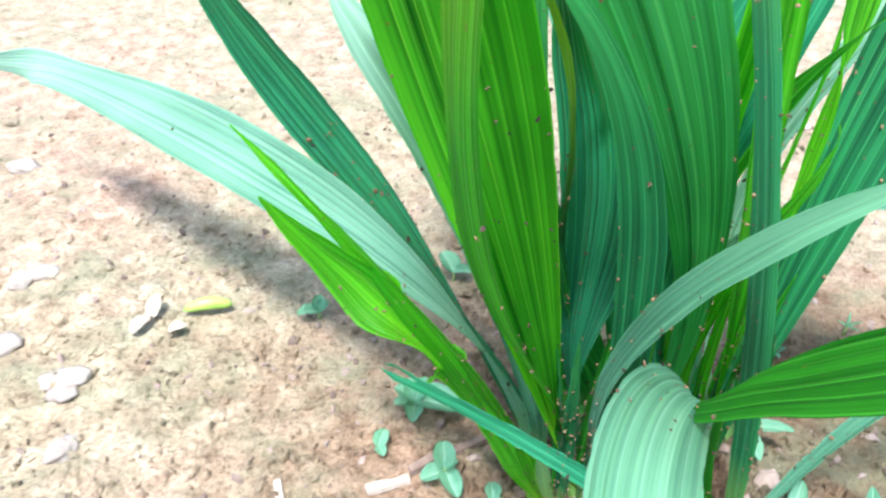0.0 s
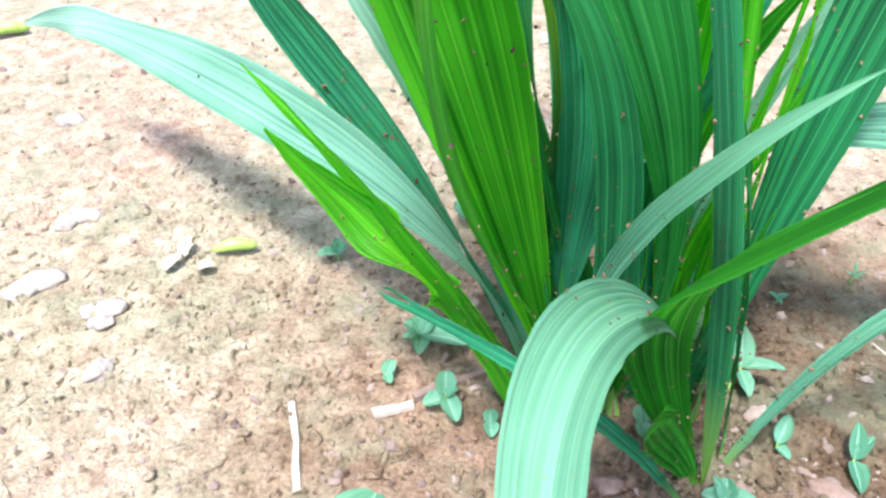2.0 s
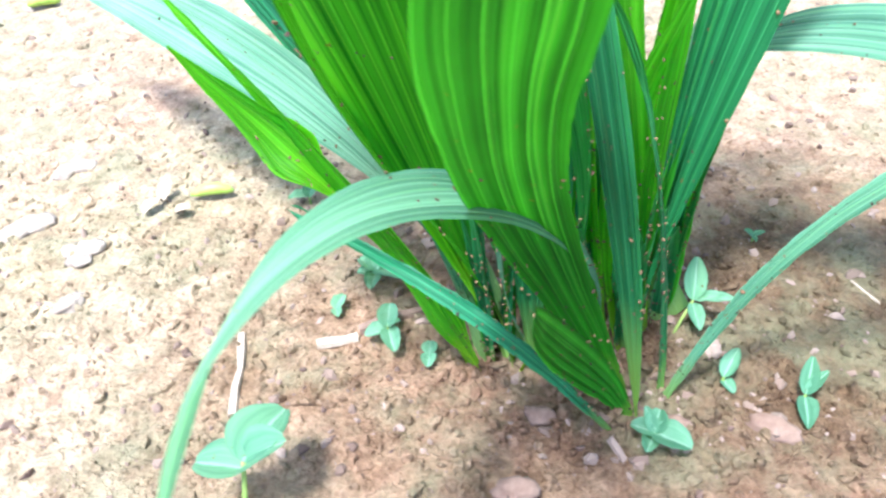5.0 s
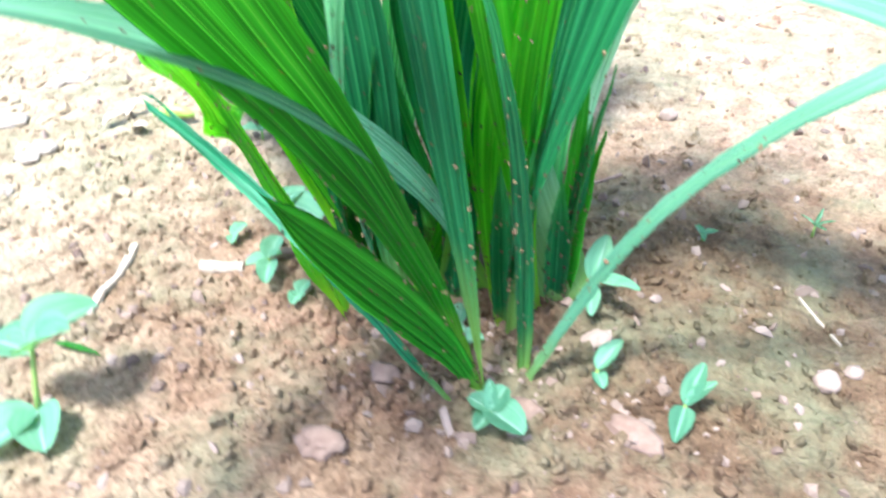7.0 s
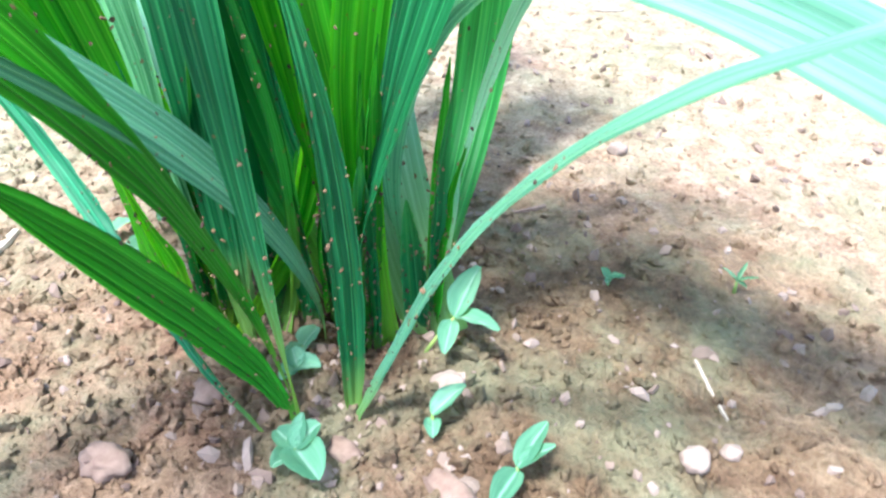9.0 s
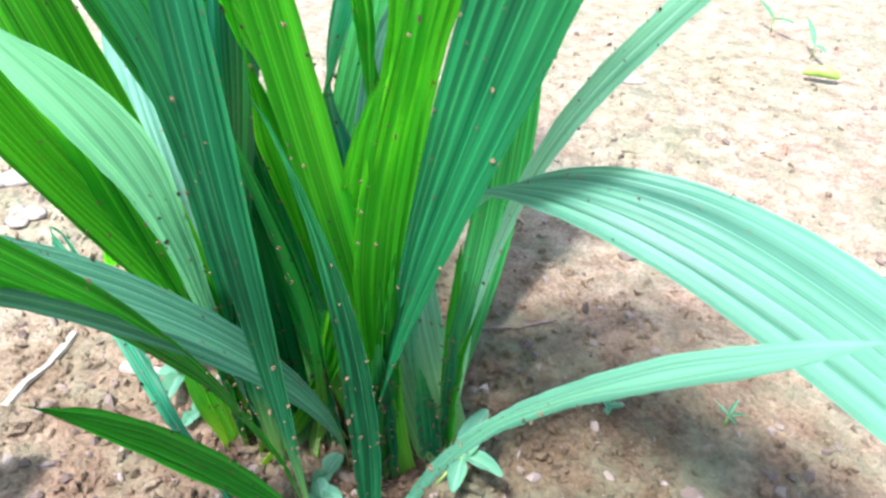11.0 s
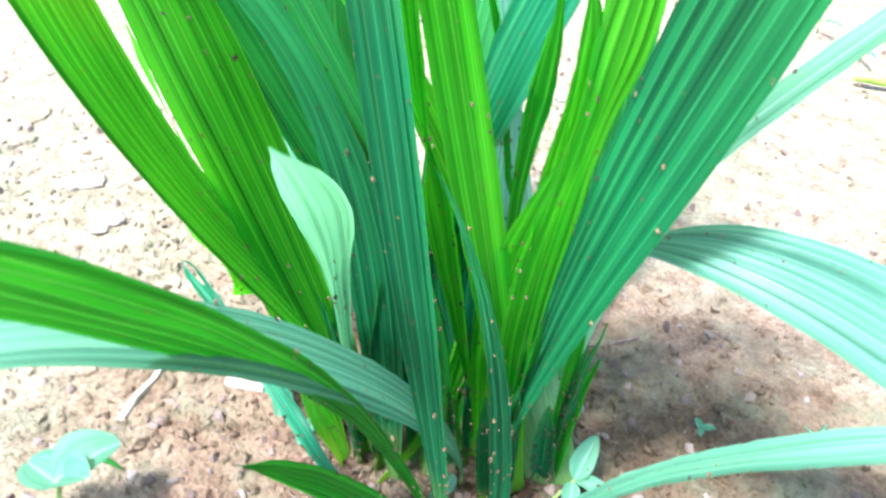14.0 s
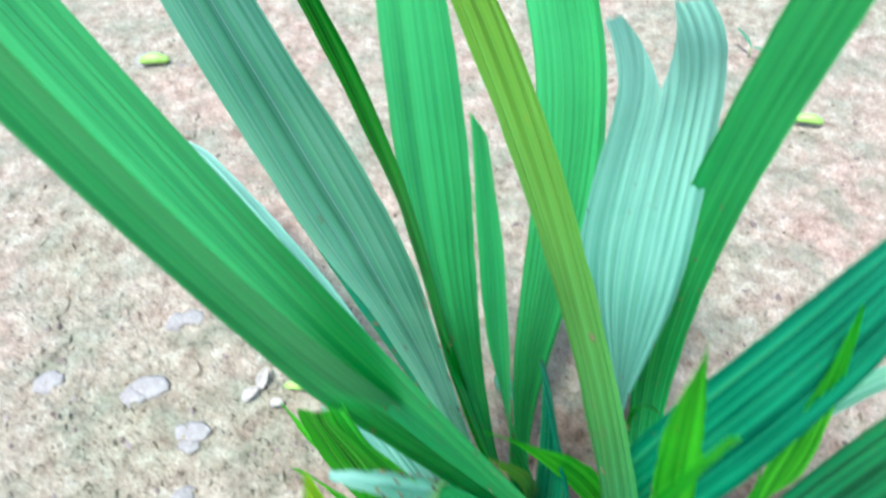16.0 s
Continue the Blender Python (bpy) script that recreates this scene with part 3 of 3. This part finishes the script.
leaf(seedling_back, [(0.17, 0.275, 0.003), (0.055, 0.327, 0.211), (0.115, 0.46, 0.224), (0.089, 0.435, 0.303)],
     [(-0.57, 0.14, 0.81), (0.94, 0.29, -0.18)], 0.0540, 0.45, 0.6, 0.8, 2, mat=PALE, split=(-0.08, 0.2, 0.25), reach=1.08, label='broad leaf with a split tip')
leaf(seedling_back, [(0.154, 0.277, -0.001), (0.116, 0.438, 0.018), (0.125, 0.453, 0.186), (0.138, 0.375, 0.399)],
     [(0.80, 0.20, -0.55), (0.75, -0.25, -0.55)], 0.0281, 0.4, 0.5, 0.6, 2, mat=SOFT, reach=1.2)
leaf(seedling_back, [(0.158, 0.272, 0), (0.106, 0.3, 0.097), (0.141, 0.296, 0.184), (0.162, 0.244, 0.244)],
     [(0.16, -0.45, 0.88), (0.55, -0.32, 0.77)], 0.0130, 0.4, 0.5, 0.05, 1.6, mat=GREEN)
# the bent-over strip at the end of the bitten leaf
leaf(seedling_west, [(0.049, 0.230, 0.259), (0.036, 0.224, 0.270), (0.013, 0.222, 0.266)], [(0.2, 0.7, 0.6), (0.1, 0.9, 0.3)], 0.009, 1.0, 0.4, 0.3, 1.5, mat=PALE, name="torn_strip", label="pale torn strip bent over")


# sheathing leaf bases and young spears packed at the foot of every seedling
random.seed(11)
for plant, x, y in ((seedling_west, 0.088, 0.243), (seedling_inner, 0.112, 0.254), (seedling_middle, 0.146, 0.257), (seedling_back, 0.161, 0.277), (seedling_inner, 0.122, 0.262)):
    for k in range(3 if plant is seedling_inner else 6):
        a, tall, thick = random.uniform(0, 6.3), random.uniform(0.06, 0.13), random.uniform(0.008, 0.012)
        fx, fy = x + 0.006 * math.cos(a), y + 0.006 * math.sin(a)
        lean = Vector((math.cos(a), math.sin(a), 0)) * random.uniform(0.004, 0.014)
        across = (-math.sin(a), math.cos(a), 0)
        leaf(plant, [(fx, fy, -0.002), (fx + lean.x * 0.1, fy + lean.y * 0.1, tall * 0.4), (fx + lean.x * 0.5, fy + lean.y * 0.5, tall * 0.75), (fx + lean.x, fy + lean.y, tall)],
             [across, across], thick, 0.75, 0.3, 0.05, 1.8, mat=DEEP if k % 3 else GREEN, cup=0.9, name="leaf_sheath", rows=24)


# ---- weeds ----
def weed_leaf(plant, foot, heading, length, width, tilt, mat=None, name="leaf"):
    """A small oval blade from its foot; heading in degrees from +x, tilt above the ground."""
    h, e = radians(heading), radians(tilt)
    d = Vector((math.cos(h) * math.cos(e), math.sin(h) * math.cos(e), math.sin(e)))
    a = Vector((-math.sin(h), math.cos(h), 0))
    nrm = d.cross(a)
    if nrm.z < 0:
        nrm = -nrm
    bm = bmesh.new()
    uvl = bm.loops.layers.uv.new("blade")
    rows, cols, grid = 12, 8, []
    for r in range(rows + 1):
        s = r / rows
        w = width * max(0.06, math.sin(math.pi * (0.04 + 0.93 * s ** 0.85)) ** (0.7 if width < 0.65 * length else 0.52))
        c = Vector(foot) + d * (length * s) + nrm * (-0.16 * length * s * s)
        line = []
        for k in range(cols + 1):
            u = k / cols - 0.5
            lift = abs(u) * w * 0.62 + 0.0009 * noise.noise(Vector((s * 5 + foot[0] * 300, u * 4, heading)))
            line.append((bm.verts.new(c + a * (u * w) + nrm * lift), (k / cols + 0.5 + round(foot[0] * 900), 0.3 + s * 0.6)))
        grid.append(line)
    for r in range(rows):
        for k in range(cols):
            q = (grid[r][k], grid[r][k + 1], grid[r + 1][k + 1], grid[r + 1][k])
            f = bm.faces.new([v for v, _ in q])
            for loop, (_, uv) in zip(f.loops, q):
                loop[uvl].uv = uv
    return part(name, bm, mat or WEED, plant)


def tube(points, radii, sides=7):
    """A bent stalk through points, as a bmesh."""
    bm = bmesh.new()
    rings = []
    for i, (p, r) in enumerate(zip(points, radii)):
        p = Vector(p)
        t = (Vector(points[min(i + 1, len(points) - 1)]) - Vector(points[max(i - 1, 0)])).normalized()
        a = t.orthogonal().normalized()
        b = t.cross(a)
        rings.append([bm.verts.new(p + (a * math.cos(2 * math.pi * k / sides) + b * math.sin(2 * math.pi * k / sides)) * r) for k in range(sides)])
    for q, w in zip(rings, rings[1:]):
        for k in range(sides):
            bm.faces.new((q[k], q[(k + 1) % sides], w[(k + 1) % sides], w[k]))
    bm.faces.new(rings[0][::-1])
    bm.faces.new(rings[-1])
    bmesh.ops.recalc_face_normals(bm, faces=bm.faces)
    return bm


def weed(x, y, height, leaves, label, stem=0.0007, lean=(0, 0)):
    """leaves: heading, length, width, tilt, and the share of the stem's height at which each sits."""
    z = hill(x, y)
    e = new("weed_seedling")
    e.location = (x, y, z)
    bpy.context.view_layer.update()
    tagged(e, label, "weed", "weeds round the clump")
    at = lambda k: (x + lean[0] * k, y + lean[1] * k, z + height * k)
    part("stem", tube([(x, y, z - 0.002), at(0.5), at(1.0)], [stem * 1.3, stem, stem * 0.8]), STEM, e)
    for heading, length, width, tilt, k in leaves:
        weed_leaf(e, at(k), heading, length, width, tilt)
    return e


weed(0.158, 0.200, 0.008, [(-25, 0.016, 0.014, 12, 1.0), (165, 0.010, 0.009, 15, 1.0), (75, 0.011, 0.010, 25, 1.0), (-110, 0.009, 0.008, 8, 0.8), (110, 0.012, 0.006, 40, 0.9)], "low bluish-green rosette weed in soil")
weed(0.190, 0.234, 0.006, [(60, 0.015, 0.008, 35, 1.0), (-60, 0.008, 0.006, 10, 0.6)], "tiny weed with one long oval leaf")
weed(0.224, 0.229, 0.006, [(75, 0.017, 0.008, 40, 1.0), (40, 0.014, 0.006, 40, 1.0), (-95, 0.016, 0.009, 5, 0.7)], "drooping three-leaved weed with a pale stalk")
weed(0.170, 0.262, 0.014, [(85, 0.021, 0.011, 45, 1.0), (-10, 0.020, 0.008, 20, 1.0), (-75, 0.014, 0.008, -12, 0.9)], "leggy weed with three oval leaves beside a stalk", lean=(0.009, 0.010))
weed(0.031, 0.250, 0.009, [(95, 0.013, 0.011, 25, 1.0), (200, 0.012, 0.010, 5, 0.7), (-65, 0.015, 0.010, 5, 0.8), (20, 0.007, 0.006, 30, 1.0)], "small green weed with four rounded leaves")
weed(0.054, 0.238, 0.004, [(95, 0.008, 0.008, 15, 1.0), (-85, 0.008, 0.008, 10, 1.0)], "tiny sprout with two round leaflets")
weed(-0.002, 0.266, 0.004, [(75, 0.010, 0.008, 20, 1.0), (-60, 0.006, 0.006, 10, 1.0)], "tiny pale sprout with two leaflets")
weed(0.015, 0.292, 0.008, [(-15, 0.025, 0.018, 10, 1.0), (150, 0.013, 0.010, 20, 0.9), (110, 0.013, 0.010, 25, 0.9), (185, 0.011, 0.009, 10, 0.7), (-95, 0.012, 0.010, 5, 0.7), (60, 0.013, 0.010, 30, 1.0)], "leafy low weed with one broad leaf")
weed(-0.046, 0.361, 0.006, [(200, 0.013, 0.010, 15, 1.0), (60, 0.009, 0.008, 25, 1.0), (100, 0.011, 0.008, 30, 1.0)], "small weed with three round leaves")
weed(0.034, 0.401, 0.007, [(120, 0.017, 0.013, 25, 1.0), (-10, 0.012, 0.010, 20, 1.0)], "pale weed in shade behind the leaves")
weed(0.128, 0.243, 0.005, [(90, 0.010, 0.009, 20, 1.0), (-90, 0.009, 0.008, 10, 1.0)], "sprout with two round leaflets under the palm")
weed(0.135, 0.231, 0.005, [(20, 0.009, 0.009, 20, 1.0), (140, 0.009, 0.008, 20, 1.0), (-100, 0.008, 0.008, 8, 1.0)], "sprout with three round leaflets under the palm")
weed(0.218, 0.339, 0.003, [(20, 0.007, 0.004, 25, 1.0), (140, 0.006, 0.004, 30, 1.0), (-80, 0.005, 0.003, 15, 1.0)], "yellowish small weed tuft on soil")
weed(0.267, 0.360, 0.006, [(0, 0.009, 0.002, 40, 1.0), (70, 0.009, 0.002, 60, 1.0), (170, 0.008, 0.002, 40, 1.0), (-50, 0.007, 0.002, 25, 1.0)], "little grass tuft on mossy soil")
weed(0.225, 0.820, 0.012, [(120, 0.030, 0.005, 40, 1.0), (-60, 0.025, 0.005, 15, 1.0)], "yellow-green grass sprig on pale soil")
weed(0.180, 0.866, 0.012, [(150, 0.026, 0.005, 40, 1.0), (-40, 0.028, 0.005, 20, 1.0)], "thin yellowed grass sprig on pale soil")
weed(-0.004, 0.140, 0.034, [(70, 0.026, 0.024, 12, 1.0), (15, 0.022, 0.020, 40, 0.95), (180, 0.020, 0.018, 10, 0.9), (-110, 0.024, 0.020, 0, 0.15), (-40, 0.020, 0.018, 0, 0.2)], "bluish-green weed with broad round leaves", 0.0011, (0.004, 0.010))


# ---- stones, sticks and litter ----
def lump(name, x, y, sx, sy, sz, mat, label, category, group="", turn=0.0, rough=0.25, sink=0.3):
    bm = bmesh.new()
    bmesh.ops.create_icosphere(bm, subdivisions=3, radius=0.5)
    for v in bm.verts:
        n = noise.noise(v.co * 2.3 + Vector((x * 77, y * 77, 0))) + 0.8 * noise.noise(v.co * 6 + Vector((y * 55, x * 55, 3)))
        v.co *= 1 + rough * n
        v.co = Vector((v.co.x * sx, v.co.y * sy, v.co.z * sz))
    ob = mesh_object(name, bm, mat)
    ob.location, ob.rotation_euler = (x, y, hill(x, y) + sz * (0.5 - sink)), (0, 0, radians(turn))
    return tagged(ob, label, category, group)


lump("stone", 0.186, 0.253, 0.013, 0.010, 0.008, STONE, "pinkish pebble half sunk in soil", "stone", "pebbles", 30)
lump("stone", 0.273, 0.263, 0.010, 0.012, 0.008, STONE, "pale round pebble on mossy soil", "stone", "pebbles")
lump("stone", 0.184, 0.458, 0.011, 0.009, 0.008, STONE, "whitish pebble on bare soil", "stone", "pebbles", 15)
lump("stone", 0.283, 0.272, 0.008, 0.006, 0.005, STONE, "small pale pebble on mossy soil", "stone", "pebbles", 40)
lump("soil_clod", 0.103, 0.170, 0.018, 0.014, 0.011, CLOD, "pinkish crumbly soil clod", "clod", "soil clods", 20, 0.4)
lump("soil_clod", 0.109, 0.210, 0.014, 0.010, 0.008, CLOD, "reddish crumbly soil clod", "clod", "soil clods", -20, 0.4)
lump("soil_clod", 0.209, 0.213, 0.022, 0.011, 0.008, CLOD, "flat reddish soil clod", "clod", "soil clods", -25, 0.35, 0.45)
lump("soil_clod", 0.168, 0.212, 0.014, 0.009, 0.006, CLOD, "flat grey-red soil clod", "clod", "soil clods", -15, 0.35)
for x, y, a, b, t in ((-0.228, 0.33, 0.030, 0.020, 20), (-0.158, 0.261, 0.020, 0.014, 60), (-0.175, 0.306, 0.026, 0.017, 25), (-0.227, 0.395, 0.018, 0.015, 0), (-0.239, 0.388, 0.020, 0.014, 70), (-0.235, 0.319, 0.021, 0.016, 10), (-0.308, 0.311, 0.024, 0.020, 40), (-0.174, 0.297, 0.016, 0.013, 5), (-0.453, 0.689, 0.034, 0.026, 30), (0.10, 0.70, 0.022, 0.018, 20), (0.02, 0.62, 0.020, 0.015, 70), (-0.30, 0.52, 0.024, 0.018, 10), (0.33, 0.62, 0.024, 0.018, 0)):
    lump("soil_clod", x, y, a, b, 0.008, DRY_CLOD, "pale dry clod on sunlit soil", "clod", "pale clods", t, 0.3, 0.44)


def strip(name, points, width, thick, mat, label, category):
    """A flat splinter lying along points."""
    bm = bmesh.new()
    rows = []
    for i, (x, y) in enumerate(points):
        nx_, ny_ = points[min(i + 1, len(points) - 1)], points[max(i - 1, 0)]
        d = Vector((nx_[0] - ny_[0], nx_[1] - ny_[1], 0)).normalized()
        a = Vector((-d.y, d.x, 0)) * width / 2 * (1 + 0.2 * math.sin(i * 2.1))
        z = max(hill(x, y), hill(x + a.x, y + a.y), hill(x - a.x, y - a.y))
        rows.append([bm.verts.new(Vector((x, y, z + h)) + a * k) for k, h in ((1, 0), (0.75, thick), (-0.75, thick), (-1, 0))])
    for p, q in zip(rows, rows[1:]):
        for k in range(4):
            bm.faces.new((p[k], p[(k + 1) % 4], q[(k + 1) % 4], q[k]))
    bm.faces.new(rows[0])
    bm.faces.new(rows[-1][::-1])
    bmesh.ops.recalc_face_normals(bm, faces=bm.faces)
    return tagged(mesh_object(name, bm, mat, False), label, category)


strip("dry_stick", [(-0.049, 0.247), (-0.046, 0.238), (-0.041, 0.224), (-0.038, 0.211), (-0.034, 0.196)], 0.0042, 0.002, STRAW, "pale bleached stick lying on soil", "stick")
strip("wood_chip", [(-0.006, 0.243), (0.000, 0.2455), (0.007, 0.248), (0.014, 0.2505)], 0.0058, 0.0022, STRAW, "pale pinkish wood splinter on soil", "wood chip")
strip("dead_twig", [(0.014, 0.254), (0.026, 0.261), (0.040, 0.268), (0.055, 0.277)], 0.005, 0.003, BARK, "dull brown twig half under leaves", "twig")
strip("dead_twig", [(0.128, 0.345), (0.142, 0.360), (0.156, 0.371), (0.170, 0.386)], 0.0022, 0.0012, BARK, "thin grey-brown twig on red soil", "twig")
strip("dead_twig", [(0.262, 0.310), (0.270, 0.298), (0.279, 0.287)], 0.0012, 0.001, STRAW, "hair-thin dry stalk on mossy soil", "twig")


def litter(x, y, heading, length, width, tilt, mat, label):
    e = new("fallen_leaf")
    e.location = (x, y, hill(x, y))
    bpy.context.view_layer.update()
    tagged(e, label, "fallen leaf", "fallen leaf bits")
    weed_leaf(e, (x, y, hill(x, y) + 0.003), heading, length, width, tilt, mat, "blade")
    return e


litter(-0.142, 0.350, 95, 0.017, 0.009, 25, STRAW, "bleached curled leaf scrap on soil")
litter(-0.150, 0.338, 60, 0.015, 0.009, 20, STRAW, "bleached dry leaf scrap on soil")
litter(-0.130, 0.342, 20, 0.010, 0.008, 20, STRAW, "small bleached leaf scrap on soil")
litter(-0.03, 0.175, 5, 0.022, 0.003, 6, GREEN, "narrow dark green leaf bit on soil")


def pod(x, y, heading, length, thick):
    h = radians(heading)
    pts = [(x + math.cos(h) * length * k, y + math.sin(h) * length * k, hill(x, y) + thick * 0.7 + 0.12 * length * math.sin(math.pi * k)) for k in (0, 0.15, 0.4, 0.65, 0.88, 1)]
    return tagged(mesh_object("seed_pod", tube(pts, [thick * q for q in (0.15, 0.45, 0.6, 0.62, 0.45, 0.15)], 10), POD), "yellow-green fallen seed pod on soil", "seed pod", "fallen pods")


pod(-0.126, 0.358, 14, 0.028, 0.0065)
pod(-0.455, 0.675, 20, 0.034, 0.010)
pod(0.225, 0.770, 5, 0.030, 0.008)


# ---- loose crumbs ----
def crumbs(name, spots, mat, label):
    """Many small broken grains in one mesh; spots are (place, radius)."""
    base = bmesh.new()
    bmesh.ops.create_icosphere(base, subdivisions=1, radius=1)
    shape = [v.co.copy() for v in base.verts]
    tris = [[v.index for v in f.verts] for f in base.faces]
    base.free()
    vs, fs = [], []
    for p, r in spots:
        k, q = len(vs), Euler([random.uniform(0, 6.3) for _ in range(3)]).to_matrix()
        sc = Vector((random.uniform(0.7, 1.5), random.uniform(0.6, 1.1), random.uniform(0.4, 0.8)))
        for c in shape:
            c = q @ Vector((c.x * sc.x, c.y * sc.y, c.z * sc.z)) * (r * random.uniform(0.6, 1.3))
            vs.append((p[0] + c.x, p[1] + c.y, p[2] + c.z))
        fs += [[i + k for i in f] for f in tris]
    me = bpy.data.meshes.new(name)
    me.from_pydata(vs, [], fs)
    me.materials.append(mat)
    return tagged(new(name, me), label, "soil", kind="stuff")


random.seed(4)
spots = []
while len(spots) < 15000:
    x, y = random.gauss(0.08, 0.26), 0.05 + abs(random.gauss(0.18, 0.26))
    if -0.6 < x < 0.6 and y < 1.1:
        r = 0.0006 + 0.0034 * random.random() ** 3
        spots.append(((x, y, hill(x, y) + r * 0.1), r))
for _ in range(1900):
    a, d = random.uniform(0, 6.3), abs(random.gauss(0, 0.07))
    x, y = 0.14 + math.cos(a) * d * 1.5, 0.235 + math.sin(a) * d
    r = 0.001 + 0.0042 * random.random() ** 3
    spots.append(((x, y, hill(x, y) + r * 0.15), r))
crumbs("soil_crumbs", spots[::6], CRUMB, "loose pale and dark grit on soil")
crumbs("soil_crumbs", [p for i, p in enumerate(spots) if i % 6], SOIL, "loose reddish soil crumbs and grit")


def crust(count, label):
    """Thin angular plates of dried mud, slightly tilted, in one mesh."""
    vs, fs = [], []
    while len(vs) < count * 10:
        x, y = random.gauss(-0.24, 0.13), random.gauss(0.34, 0.14)
        if x > -0.07 or y < 0.1:
            continue
        r = 0.0022 + 0.0090 * random.random() ** 2.8
        turn, lean = random.uniform(0, 6.3), Euler((random.gauss(0, 0.13), random.gauss(0, 0.13), 0)).to_matrix()
        angles = sorted(turn + (k + random.uniform(-0.3, 0.3)) * 1.257 for k in range(5))
        reach = [r * random.uniform(0.45, 1.35) for _ in angles]
        z, k, thick = hill(x, y) + r * 0.05, len(vs), 0.0009 + r * 0.16
        for top in (0, 1):
            for a, q in zip(angles, reach):
                p = lean @ Vector((math.cos(a) * q * (1 - 0.14 * top), math.sin(a) * q * (1 - 0.14 * top), thick * (top - 0.4)))
                vs.append((x + p.x, y + p.y, z + p.z))
        fs.append([k + 5 + n for n in range(5)])
        fs += [[k + n, k + (n + 1) % 5, k + 5 + (n + 1) % 5, k + 5 + n] for n in range(5)]
    me = bpy.data.meshes.new("mud_crust")
    me.from_pydata(vs, [], fs)
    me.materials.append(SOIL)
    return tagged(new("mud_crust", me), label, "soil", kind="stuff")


crust(230, "pale flaky crust of dried mud on soil")


# grains of soil stuck along the blades, most of them on the margins
specks = []
for place in BLADES:
    for _ in range(random.randint(70, 110)):
        s, u = 0.08 + 0.6 * random.random() ** 1.3, random.choice((-0.47, -0.45, -0.3, -0.1, 0.15, 0.45, 0.47)) + random.gauss(0, 0.03)
        p, a, nrm, w = place(s, max(-0.5, min(0.5, u)))
        specks.append((p + nrm * random.choice((-1, 1)) * 0.0008, 0.0003 + 0.0007 * random.random() ** 2.4))
# splashed lumps of soil on one of the outer blades
for _ in range(60):
    p, a, nrm, w = BLADES[3](min(0.95, max(0.2, random.gauss(0.5, 0.13))), random.uniform(-0.4, 0.4))
    specks.append((p + nrm * random.choice((-1, 1)) * 0.0010, 0.0006 + 0.0014 * random.random() ** 2))
crumbs("leaf_specks", specks, SPECK, "grains of soil stuck to leaves")
